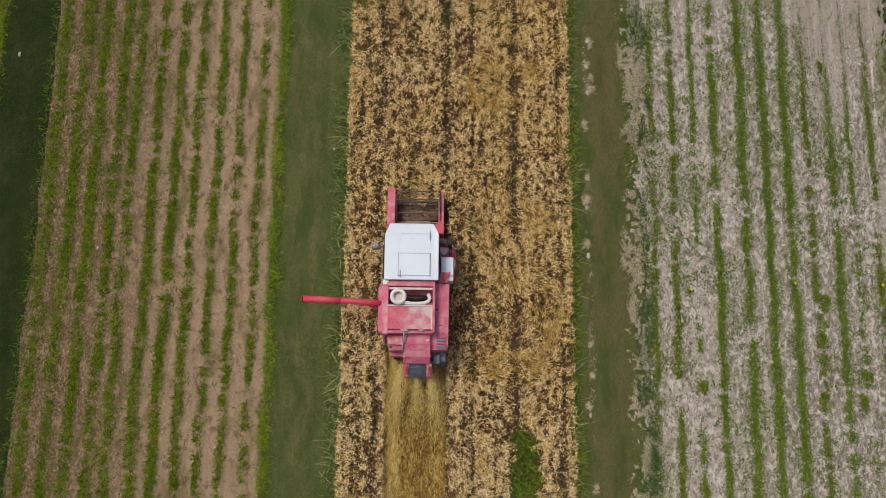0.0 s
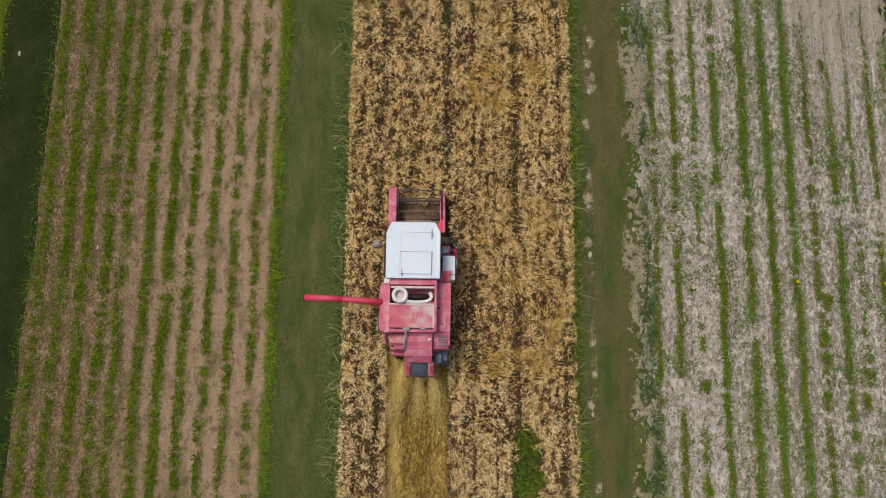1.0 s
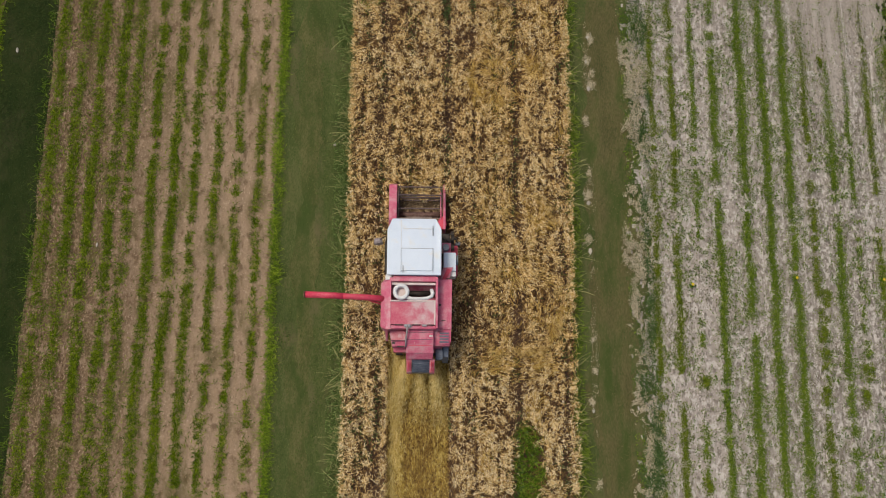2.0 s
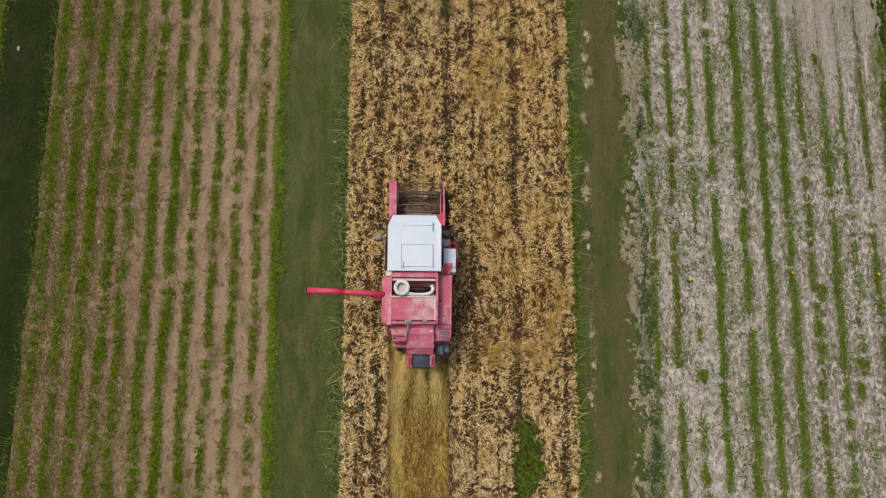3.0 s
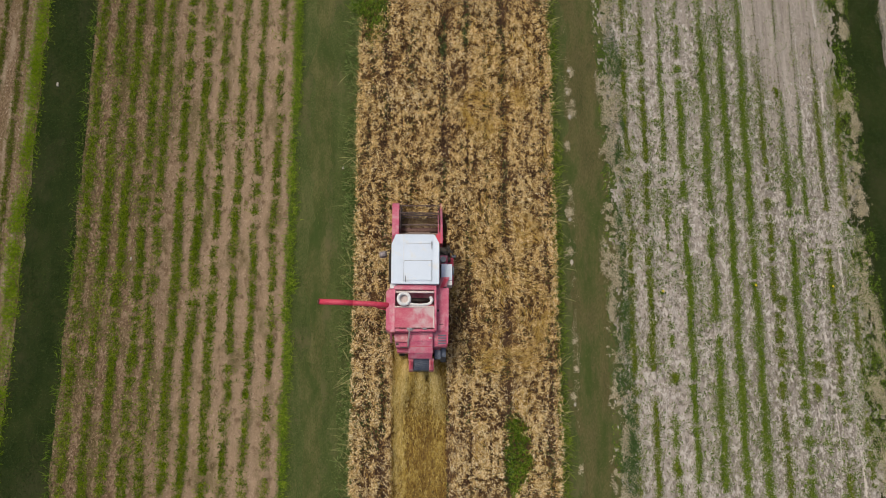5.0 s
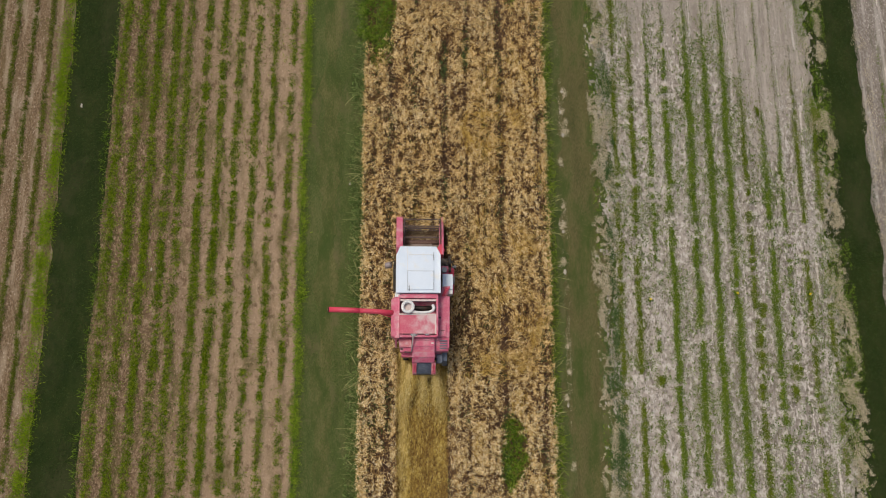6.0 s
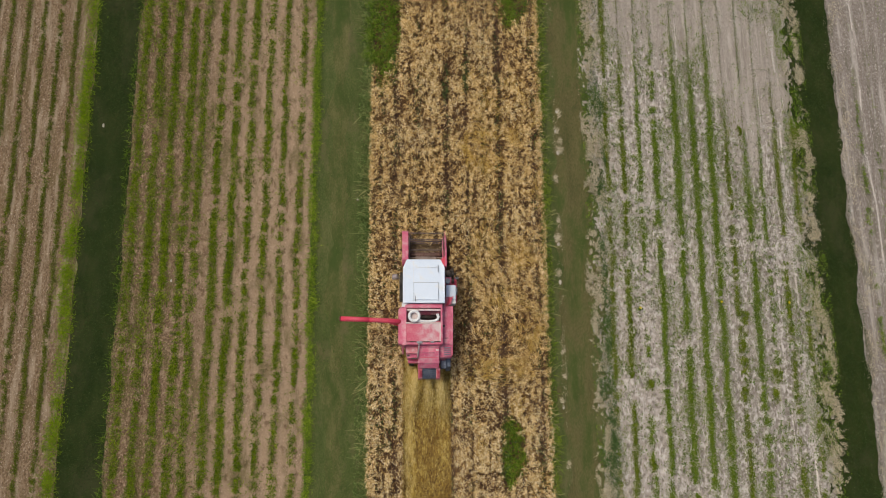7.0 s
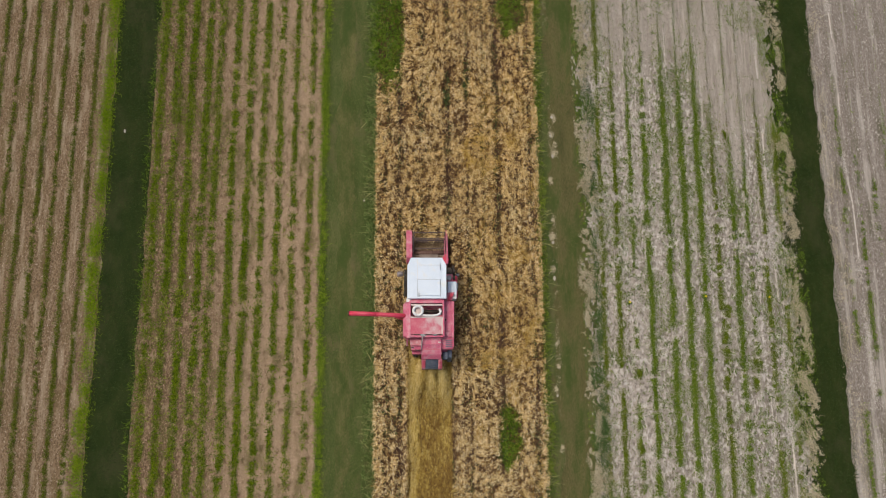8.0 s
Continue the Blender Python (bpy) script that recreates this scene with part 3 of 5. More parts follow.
def seedling_row(x0, seed):
    """Thin dotted line of tiny plants on the bare far end of a drill row."""
    y = np.arange(10.0, FAR, 0.05)
    y = y[(rng.random(len(y)) > bare(x0 + y * 0, y)) & (rng.random(len(y)) < 0.25 + 0.6 * value_noise(y * 0, y, (1, 0.9), seed))]
    y = np.repeat(y, 6)
    n = len(y)
    v, q = leaves(x0 + slant(y) + rng.normal(0, 0.022, n), y + rng.normal(0, 0.022, n), 0.02 + 0.04 * rng.random(n), rng.uniform(0.02, 0.042, n))
    tagged(mesh_from("seedling_row", v, q, [leaf_dull]), "thin dotted row of tiny dull seedlings in bare soil", "crop row", "seedling rows", "stuff")


for i, (x0, _) in enumerate(RIGHT_ROWS[1:11]):
    seedling_row(x0, 460 + i)
for i in range(6):
    leafy_row(21.0 + 0.82 * i, 0.32, 400 + 5 * i)


def field_weeds():
    n = 160000
    x, y = scatter(n, RIGHT_FIELD[0], RIGHT_FIELD[1], NEAR, FAR)
    d = smooth(0.44, 0.80, value_noise(x, y, (0.14, 0.20), 91) * 0.6 + value_noise(x, y, (0.7, 1.6), 92) * 0.5) * (0.04 + 0.96 * bare(x, y))
    d *= 0.95 + 1.2 * smooth(14.6, 17.2, x) + 0.3 * (1 - smooth(8.0, 9.0, x))
    d *= 1 + 1.4 * smooth(9.5, 14.0, y) * (1 - smooth(13.0, 15.0, x))
    d = np.maximum(d, 0.9 * ellipse(x, y, 16.8, 22.4, 1.4, 1.8, 21) * (value_noise(x, y, (0.2, 0.3), 93) > 0.45))
    keep = rng.random(n) < d
    x, y = x[keep], y[keep]
    v, q = leaves(x, y, np.abs(rng.normal(0.045, 0.03, len(x))), rng.uniform(0.025, 0.065, len(x)))
    tagged(mesh_from("field_weeds", v, q, [leaf_weed]), "small green weeds strewn over pale soil", "weeds", kind="stuff")


field_weeds()


def stripes(x, y):
    """Bleached blotches a hand or two across, drawn out a little along the rows."""
    blot = value_noise(x, y, (0.13, 2.0), 95) * 0.30 + value_noise(x, y, (0.14, 0.19), 96) * 0.45 + value_noise(x, y, (0.30, 0.50), 97) * 0.35
    return (0.06 + 1.5 * smooth(0.50, 0.68, blot)) * (0.3 + 0.7 * bare(x, y))


litter(RIGHT_FIELD[0] + 0.3, RIGHT_FIELD[1], 240, 0.032, chaff_pale, "pale dry residue strewn over a pale soil plot", 73, 2.2, stripes)
litter(LANE_D[1] + 0.1, 27, 120, 0.032, chaff_pale, "pale dry residue over greyish soil", 74, 2.2)


def dull_weeds():
    n = 70000
    x, y = scatter(n, RIGHT_FIELD[0] + 0.4, RIGHT_FIELD[1], NEAR, FAR)
    d = smooth(0.55, 0.74, value_noise(x, y, (0.16, 0.22), 98) * 0.6 + value_noise(x, y, (0.7, 1.2), 99) * 0.45) * (0.15 + 0.85 * bare(x, y))
    keep = rng.random(n) < d
    x, y = x[keep], y[keep]
    v, q = leaves(x, y, 0.03 + 0.03 * rng.random(len(x)), rng.uniform(0.025, 0.055, len(x)), 0.35)
    tagged(mesh_from("dull_weeds", v, q, [leaf_dull]), "small brownish olive weeds over pale soil", "weeds", kind="stuff")


dull_weeds()


def pale_streak(x0, width, per_metre, wander, seed):
    """A bleached strip of dry residue running along the plot."""
    n = int((FAR - NEAR) * per_metre)
    y = rng.uniform(NEAR, FAR, n)
    thick = 0.25 + 1.2 * smooth(0.25, 0.75, value_noise(y * 0, y, (1, 2.3), seed + 1))
    keep = rng.random(n) < smooth(0.18, 0.5, value_noise(y * 0, y, (1, 1.1), seed + 2))
    y, thick = y[keep], thick[keep]
    n = len(y)
    x = x0 + (value_noise(y * 0, y, (1, 3.5), seed) - 0.5) * wander + rng.normal(0, width, n) * thick
    v, q = leaves(x, y, 0.02 + 0.02 * rng.random(n), rng.uniform(0.018, 0.042, n), 0.2)
    tagged(mesh_from("litter", v, q, [chaff_white]), "bleached pale strip of dry residue", "plant residue", kind="stuff")


for k, (x0, width, per_metre, wander) in enumerate([(17.12, 0.10, 420, 0.35), (12.27, 0.03, 55, 0.2), (13.95, 0.04, 70, 0.25), (10.55, 0.03, 40, 0.2), (16.3, 0.08, 90, 0.3), (21.35, 0.09, 300, 0.4)]):
    pale_streak(x0, width, per_metre, wander, 560 + 4 * k)


def border_clumps(x0, side, seed, label, n=120000):
    """Dry cream-coloured plants along the border of the pale plot."""
    y = rng.uniform(NEAR, FAR, n)
    bulge = (value_noise(y * 0, y, (1, 0.7), seed) - 0.35) * 0.55 + (value_noise(y * 0, y, (1, 2.2), seed + 1) - 0.5) * 0.35
    x = x0 + side * (bulge - np.abs(rng.normal(0, 0.46, n)) + rng.normal(0, 0.10, n))
    d = 0.75 * smooth(0.46, 0.72, value_noise(x, y, (0.13, 0.15), seed + 2) * 0.5 + value_noise(x, y, (0.36, 0.8), seed + 3) * 0.6)
    d *= smooth(0.0, 0.3, side * (x0 - x) + 0.34 + 0.3 * (value_noise(x, y, (0.3, 0.3), seed + 4) - 0.5))
    keep = rng.random(n) < d
    x, y = x[keep], y[keep]
    v, q = leaves(x, y, np.abs(rng.normal(0.10, 0.06, len(x))), rng.uniform(0.018, 0.046, len(x)), 0.5)
    tagged(mesh_from("dry_plants", v, q, [cream_dry]), label, "dry plants", kind="stuff")


border_clumps(RIGHT_FIELD[0] + 0.12, -1, 501, "cream-coloured dry plants along the border of a pale plot")
border_clumps(RIGHT_FIELD[1] + 0.05, 1, 511, "cream-coloured dry plants beside a dark grass lane")
border_clumps(LANE_D[1] + 0.1, -1, 521, "pale dry plants along a grass lane", 26000)


def lane_spots():
    n = 60000
    x, y = scatter(n, 5.75, 6.4, NEAR, FAR)
    mid = 6.06 + 0.16 * (value_noise(x * 0, y, (1, 1.6), 553) - 0.5)
    d = 0.28 * smooth(0.58, 0.76, value_noise(x, y, (0.16, 0.26), 551) * 0.5 + value_noise(x * 0, y, (1, 2.4), 552) * 0.55) * np.exp(-((x - mid) / 0.11) ** 2)
    keep = rng.random(n) < d
    x, y = x[keep], y[keep]
    v, q = leaves(x, y, 0.02 + 0.02 * rng.random(len(x)), rng.uniform(0.015, 0.035, len(x)), 0.3)
    tagged(mesh_from("dry_plants", v, q, [cream_dry]), "pale dry plant bits along a trodden lane", "dry plants", kind="stuff")


lane_spots()


def border_weeds(x0, x1, seed, mat, count, label):
    x, y = scatter(count, x0, x1, NEAR, FAR)
    d = 0.8 * smooth(0.50, 0.72, value_noise(x, y, (0.22, 0.3), seed) * 0.35 + value_noise(x, y, (0.5, 1.2), seed + 1) * 0.75)
    keep = rng.random(count) < d
    x, y = x[keep], y[keep]
    v, q = leaves(x, y, np.abs(rng.normal(0.09, 0.06, len(x))), rng.uniform(0.03, 0.07, len(x)))
    tagged(mesh_from("border_weeds", v, q, [mat]), label, "weeds", kind="stuff")


border_weeds(7.65, 8.35, 531, leaf_blue, 15000, "green weeds between dry plants at a plot border")
border_weeds(-3.30, -2.66, 533, leaf_pale, 11000, "small green weeds along the foot of ripe grain")
border_weeds(5.25, 5.70, 535, leaf_weed, 6000, "small green weeds along the foot of ripe grain")
border_weeds(17.3, 18.7, 541, leaf_weed, 26000, "green weeds among dry plants beside a grass lane")


# ---- the ripe grain ----
SWATH = (-1.18, 0.92)
KNIFE = 8.85
GAPS = [(-1.56, 0.16, 0.80), (0.84, 0.20, 0.92), (1.80, 0.12, 0.75), (3.30, 0.19, 0.97), (4.95, 0.12, 0.8), (-0.5, 0.08, 0.5), (2.6, 0.09, 0.5), (-2.2, 0.07, 0.45)]


def weedy(x, y):
    """The green patches in the grain."""
    return np.maximum.reduce([ellipse(x, y, 3.66, -0.45, 0.52, 1.45), ellipse(x, y, -2.15, 19.8, 0.85, 3.4, 1), ellipse(x, y, 4.2, 21.8, 0.75, 2.2, 2),
                              0.9 * ellipse(x, y, 0.82, 17.0, 0.20, 1.2, 3), 0.7 * ellipse(x, y, 1.80, 17.6, 0.20, 1.2, 4)])


def lodged(x, y):
    """Where the grain lies flat and swirled."""
    v = np.maximum.reduce([ellipse(x, y, 3.8, 4.9, 1.35, 2.0, 5), ellipse(x, y, 2.5, 8.0, 0.8, 1.1, 6), ellipse(x, y, 3.2, 3.2, 1.5, 0.7, 7),
                           0.9 * ellipse(x, y, 2.2, 13.3, 0.8, 1.2, 8), 0.7 * ellipse(x, y, 4.3, 8.6, 0.8, 1.2, 9), 0.5 * ellipse(x, y, 4.2, 15.5, 0.8, 1.6, 10)])
    trodden = np.maximum.reduce([ellipse(x, y, 1.75, 4.6, 0.45, 1.0, 11), 0.8 * ellipse(x, y, 3.4, 3.95, 0.5, 0.3, 12)])
    v = v * (0.25 + 0.75 * smooth(0.36, 0.58, value_noise(x + 0.5 * y, y, (0.55, 0.8), 621)))
    return np.clip(v + 0.4 * smooth(0.68, 0.85, value_noise(x, y, (1.0, 1.6), 620)) - trodden, 0, 1)


def opening(x, y, gx, w):
    """One wandering gap between drill rows, closed here and there."""
    bend = 0.13 * (value_noise(y * 0 + 3 * gx, y, (1, 0.9), 603) - 0.5)
    wide = w * (0.75 + 0.6 * value_noise(y * 0 + 5 * gx, y, (1, 0.5), 609))
    return smooth(0.12, 0.36, value_noise(y * 0 + 7 * gx, y, (1, 1.2), 602)) * np.exp(-((x - gx + bend) / wide) ** 2)


def stand(x, y):
    """How densely the grain stands."""
    d = 0.10 + 0.95 * smooth(0.25, 0.72, value_noise(x, y, (0.12, 0.15), 601))
    d = d * (0.62 + 0.55 * smooth(0.25, 0.7, 0.5 + 0.5 * np.cos(TAU * (x + 0.05 * np.sin(y * 0.9)) / 0.27) * value_noise(x, y, (0.5, 1.0), 607)))
    for gx, w, deep in GAPS:
        d = d * (1 - deep * opening(x, y, gx, w))
    holes = smooth(0.56, 0.72, value_noise(x, y, (0.18, 0.55), 604))
    d = d * (1 - 0.6 * np.maximum(ellipse(x, y, 1.75, 4.6, 0.45, 1.0, 11), 0.8 * ellipse(x, y, 3.4, 3.95, 0.5, 0.3, 12)))
    d = d * (0.60 + 0.50 * smooth(0.28, 0.60, value_noise(x, y, (0.18, 1.5), 611)))
    return d * (1 - 0.5 * holes) * (1 - weedy(x, y))


def gap(x, y):
    return np.clip(sum(deep * opening(x, y, gx, w) for gx, w, deep in GAPS), 0, 1)


def uncut(x, y):
    return ~((x > SWATH[0]) & (x < SWATH[1]) & (y < KNIFE))


def swirl(x, y):
    """The way in which flattened grain is combed: round the wide lodged patch, elsewhere by chance."""
    away = np.arctan2(y - 4.9, x - 3.3)
    near = 1 - smooth(1.2, 2.8, np.hypot(x - 3.3, (y - 4.9) * 0.8))
    free = TAU * 1.4 * value_noise(x, y, (1.6, 1.6), 606)
    turn = away + math.pi / 2 + 3.4 * (value_noise(x, y, (1.0, 1.0), 608) - 0.5)
    return np.where(near > 0.45, turn, free)


def bleached(x, y):
    """Share of whitish heads: high behind the machine, along the lane and in spots."""
    v = 0.55 * (1 - smooth(0.8, 4.6, y + 2.0 * (value_noise(x, y, (1.2, 1.2), 615) - 0.5))) + 0.45 * (1 - smooth(-1.6, -1.0, x)) * (1 - smooth(5, 10, y))
    return np.clip(v + 0.10 + 0.35 * smooth(0.6, 0.8, value_noise(x, y, (0.8, 1.4), 616)), 0, 0.65)


def grain():
    area = (CROP[1] - CROP[0]) * (FAR - NEAR)
    n = int(area * 1800)
    x, y = scatter(n, CROP[0] - 0.05, CROP[1] + 0.05, NEAR, FAR)
    lie = lodged(x, y)
    keep = (rng.random(n) < stand(x, y) * (1 - 0.12 * lie)) & uncut(x, y)
    x, y, lie = x[keep], y[keep], lie[keep]
    n = len(x)
    top = 0.46 + 0.30 * value_noise(x, y, (0.28, 0.32), 605) + rng.normal(0, 0.06, n)
    top = top * (1 - 0.45 * lie)
    phi = np.where(rng.random(n) < 0.3 + 0.65 * lie, swirl(x, y) + rng.normal(0, 0.5, n), rng.uniform(0, TAU, n))
    v, q = blades(x, y, top, phi, rng.uniform(0.2, 1.2, n), rng.uniform(-1.3, -0.1, n), rng.uniform(0.07, 0.17, n), rng.uniform(0.009, 0.021, n), 2, (0.7, 1.0, 0.25), twist=0.5,
                  curl=rng.normal(0, 1.6, n))
    pale = np.repeat(rng.random(n) < bleached(x, y), 2).astype(int)
    tagged(mesh_from("ripe_grain", v, q, [grain_head, grain_white], pale), "standing ripe golden grain with drooping dry heads and leaves", "grain crop", kind="stuff")
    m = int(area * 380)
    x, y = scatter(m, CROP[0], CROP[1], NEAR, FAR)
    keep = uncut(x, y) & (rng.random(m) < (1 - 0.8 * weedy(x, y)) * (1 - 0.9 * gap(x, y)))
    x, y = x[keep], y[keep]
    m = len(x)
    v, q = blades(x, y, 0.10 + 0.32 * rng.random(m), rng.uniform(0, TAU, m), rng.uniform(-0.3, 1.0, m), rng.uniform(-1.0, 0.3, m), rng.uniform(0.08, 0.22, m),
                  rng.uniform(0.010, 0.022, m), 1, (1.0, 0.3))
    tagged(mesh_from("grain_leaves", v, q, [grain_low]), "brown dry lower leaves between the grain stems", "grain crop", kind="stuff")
    m = int(area * 90)
    x, y = scatter(m, *CROP, NEAR, FAR)
    keep = (rng.random(m) < stand(x, y)) & uncut(x, y)
    x, y = x[keep], y[keep]
    m = len(x)
    v, q = blades(x, y, -0.01, rng.uniform(0, TAU, m), rng.uniform(1.2, 1.5, m), rng.uniform(0.9, 1.4, m), rng.uniform(0.45, 0.70, m) * (1 - 0.5 * lodged(x, y)),
                  rng.uniform(0.008, 0.016, m), profile=(1.0, 1.0, 0.9, 0.7))
    tagged(mesh_from("grain_stems", v, q, [grain_stem]), "dry upright stems of the ripe grain", "grain crop", kind="stuff")


grain()


def lodged_straw():
    n = int((CROP[1] - CROP[0]) * (FAR - NEAR) * 460)
    x, y = scatter(n, CROP[0] + 0.1, CROP[1] - 0.05, NEAR, FAR)
    lie = lodged(x, y)
    band = smooth(0.35, 0.62, value_noise(x, y, (0.35, 0.45), 617))
    keep = (rng.random(n) < lie * (0.15 + 0.85 * band) * (1 - weedy(x, y))) & uncut(x, y)
    x, y = x[keep], y[keep]
    n = len(x)
    v, q = blades(x, y, 0.24 + 0.28 * value_noise(x, y, (0.3, 0.3), 609) + 0.08 * rng.random(n), swirl(x, y) + rng.normal(0, 0.28, n), rng.uniform(0.0, 0.35, n), rng.uniform(-0.45, 0.0, n),
                  rng.uniform(0.16, 0.42, n), rng.uniform(0.008, 0.016, n), 2, (0.7, 1.0, 0.3), curl=rng.normal(0.35, 0.4, n))
    tagged(mesh_from("lodged_grain", v, q, [lodged_stem]), "flattened golden grain lying in swirls", "grain crop", kind="stuff")


lodged_straw()


def combed_band(points, width, turn):
    """A bright curved band of grain laid over in one sweep; turn: the angle between the band and its stalks."""
    p = np.asarray(points, float)
    far = np.concatenate([[0], np.cumsum(np.hypot(*np.diff(p, axis=0).T))])
    n = int(far[-1] * width * 360)
    t = rng.uniform(0, far[-1], n)
    x, y = np.interp(t, far, p[:, 0]), np.interp(t, far, p[:, 1])
    way = np.interp(t, far, np.unwrap(np.arctan2(np.gradient(p[:, 1]), np.gradient(p[:, 0]))))
    off = rng.normal(0, 0.30, n) * width * (0.7 + 0.5 * value_noise(t, t * 0, (0.5, 1), 630))
    x, y = x - np.sin(way) * off, y + np.cos(way) * off
    keep = uncut(x, y) & (rng.random(n) < smooth(0.35, 0.75, value_noise(x, y, (0.2, 0.2), 631))) & (x < CROP[1])
    x, y, way, off = x[keep], y[keep], way[keep], off[keep]
    n = len(x)
    v, q = blades(x, y, 0.34 + 0.22 * np.exp(-(off / width) ** 2 * 3) + 0.06 * rng.random(n), way + turn + 0.5 * off / width + rng.normal(0, 0.35, n), rng.uniform(0.1, 0.6, n),
                  rng.uniform(-0.8, -0.1, n), rng.uniform(0.14, 0.34, n), rng.uniform(0.006, 0.012, n), 2, (0.7, 1.0, 0.35), curl=rng.normal(0.3, 0.3, n))
    tagged(mesh_from("combed_grain", v, q, [lodged_light]), "bright golden band of grain combed over in a sweep", "grain crop", "combed bands in the grain", "stuff")


for points, width, turn in [(((3.18, 7.15), (4.0, 6.4), (4.82, 5.4), (4.8, 4.6), (3.98, 3.8), (4.55, 2.9)), 0.62, 0.9),
                            (((2.72, 9.4), (3.0, 8.7), (2.5, 8.0), (2.2, 7.3)), 0.50, 1.0),
                            (((2.05, 2.8), (2.68, 3.6), (3.68, 3.5), (4.35, 3.0)), 0.50, -1.0),
                            (((3.75, 9.4), (4.35, 8.55), (4.85, 7.9)), 0.45, 0.9)]:
    combed_band(points, width, turn)


def weed_patch(x0, x1, y0, y1, count, tall, mat, label):
    x, y = scatter(count, x0, x1, y0, y1)
    keep = rng.random(count) < weedy(x, y) * smooth(0.15, 0.8, value_noise(x, y, (0.13, 0.13), 640))
    x, y = x[keep], y[keep]
    n = len(x)
    a = blades(x, y, 0.0, rng.uniform(0, TAU, n), rng.uniform(0.7, 1.45, n), rng.uniform(-0.7, 0.5, n), tall * rng.uniform(0.4, 1.2, n), rng.uniform(0.012, 0.03, n))
    b = leaves(x, y, tall * rng.uniform(0.3, 0.9, n), rng.uniform(0.03, 0.08, n))
    v, q = joined(a, b)
    tagged(mesh_from("weed_patch", v, q, [mat]), label, "weeds", "weed patches in the grain", "stuff")


weed_patch(2.7, 4.7, -3.2, 2.6, 7000, 0.5, leaf_weed, "green weed patch in ripe grain behind a harvester")
weed_patch(-3.2, -1.0, 15.0, 26.0, 12000, 0.5, leaf_weed, "wide green weed patch at the edge of ripe grain")
weed_patch(3.2, 5.2, 18.8, 24.8, 5000, 0.5, leaf_weed, "green weed patch in ripe grain")
weed_patch(0.5, 2.1, 15.2, 19.2, 2600, 0.3, leaf_blue, "low bluish weeds in a bare gap of the grain")


def under_weeds():
    n = 70000
    x, y = scatter(n, *CROP, NEAR, FAR)
    d = smooth(0.36, 0.68, value_noise(x, y, (0.5, 1.0), 650))
    near_gap = sum(np.exp(-((x - gx) / 0.18) ** 2) for gx, _, _ in GAPS)
    near_gap = near_gap + 1.1 * ellipse(x, y, -2.0, 1.0, 0.55, 2.2, 14) + 0.9 * ellipse(x, y, 1.9, 2.2, 0.5, 0.8, 15) + 0.8 * ellipse(x, y, 4.4, 1.6, 0.5, 0.5, 16)
    keep = (rng.random(n) < d * (0.15 + 0.8 * np.clip(near_gap, 0, 1))) & uncut(x, y)
    x, y = x[keep], y[keep]
    v, q = leaves(x, y, rng.uniform(0.06, 0.45, len(x)), rng.uniform(0.03, 0.08, len(x)))
    tagged(mesh_from("under_weeds", v, q, [leaf_blue]), "bluish green weeds growing between grain rows", "weeds", kind="stuff")


under_weeds()


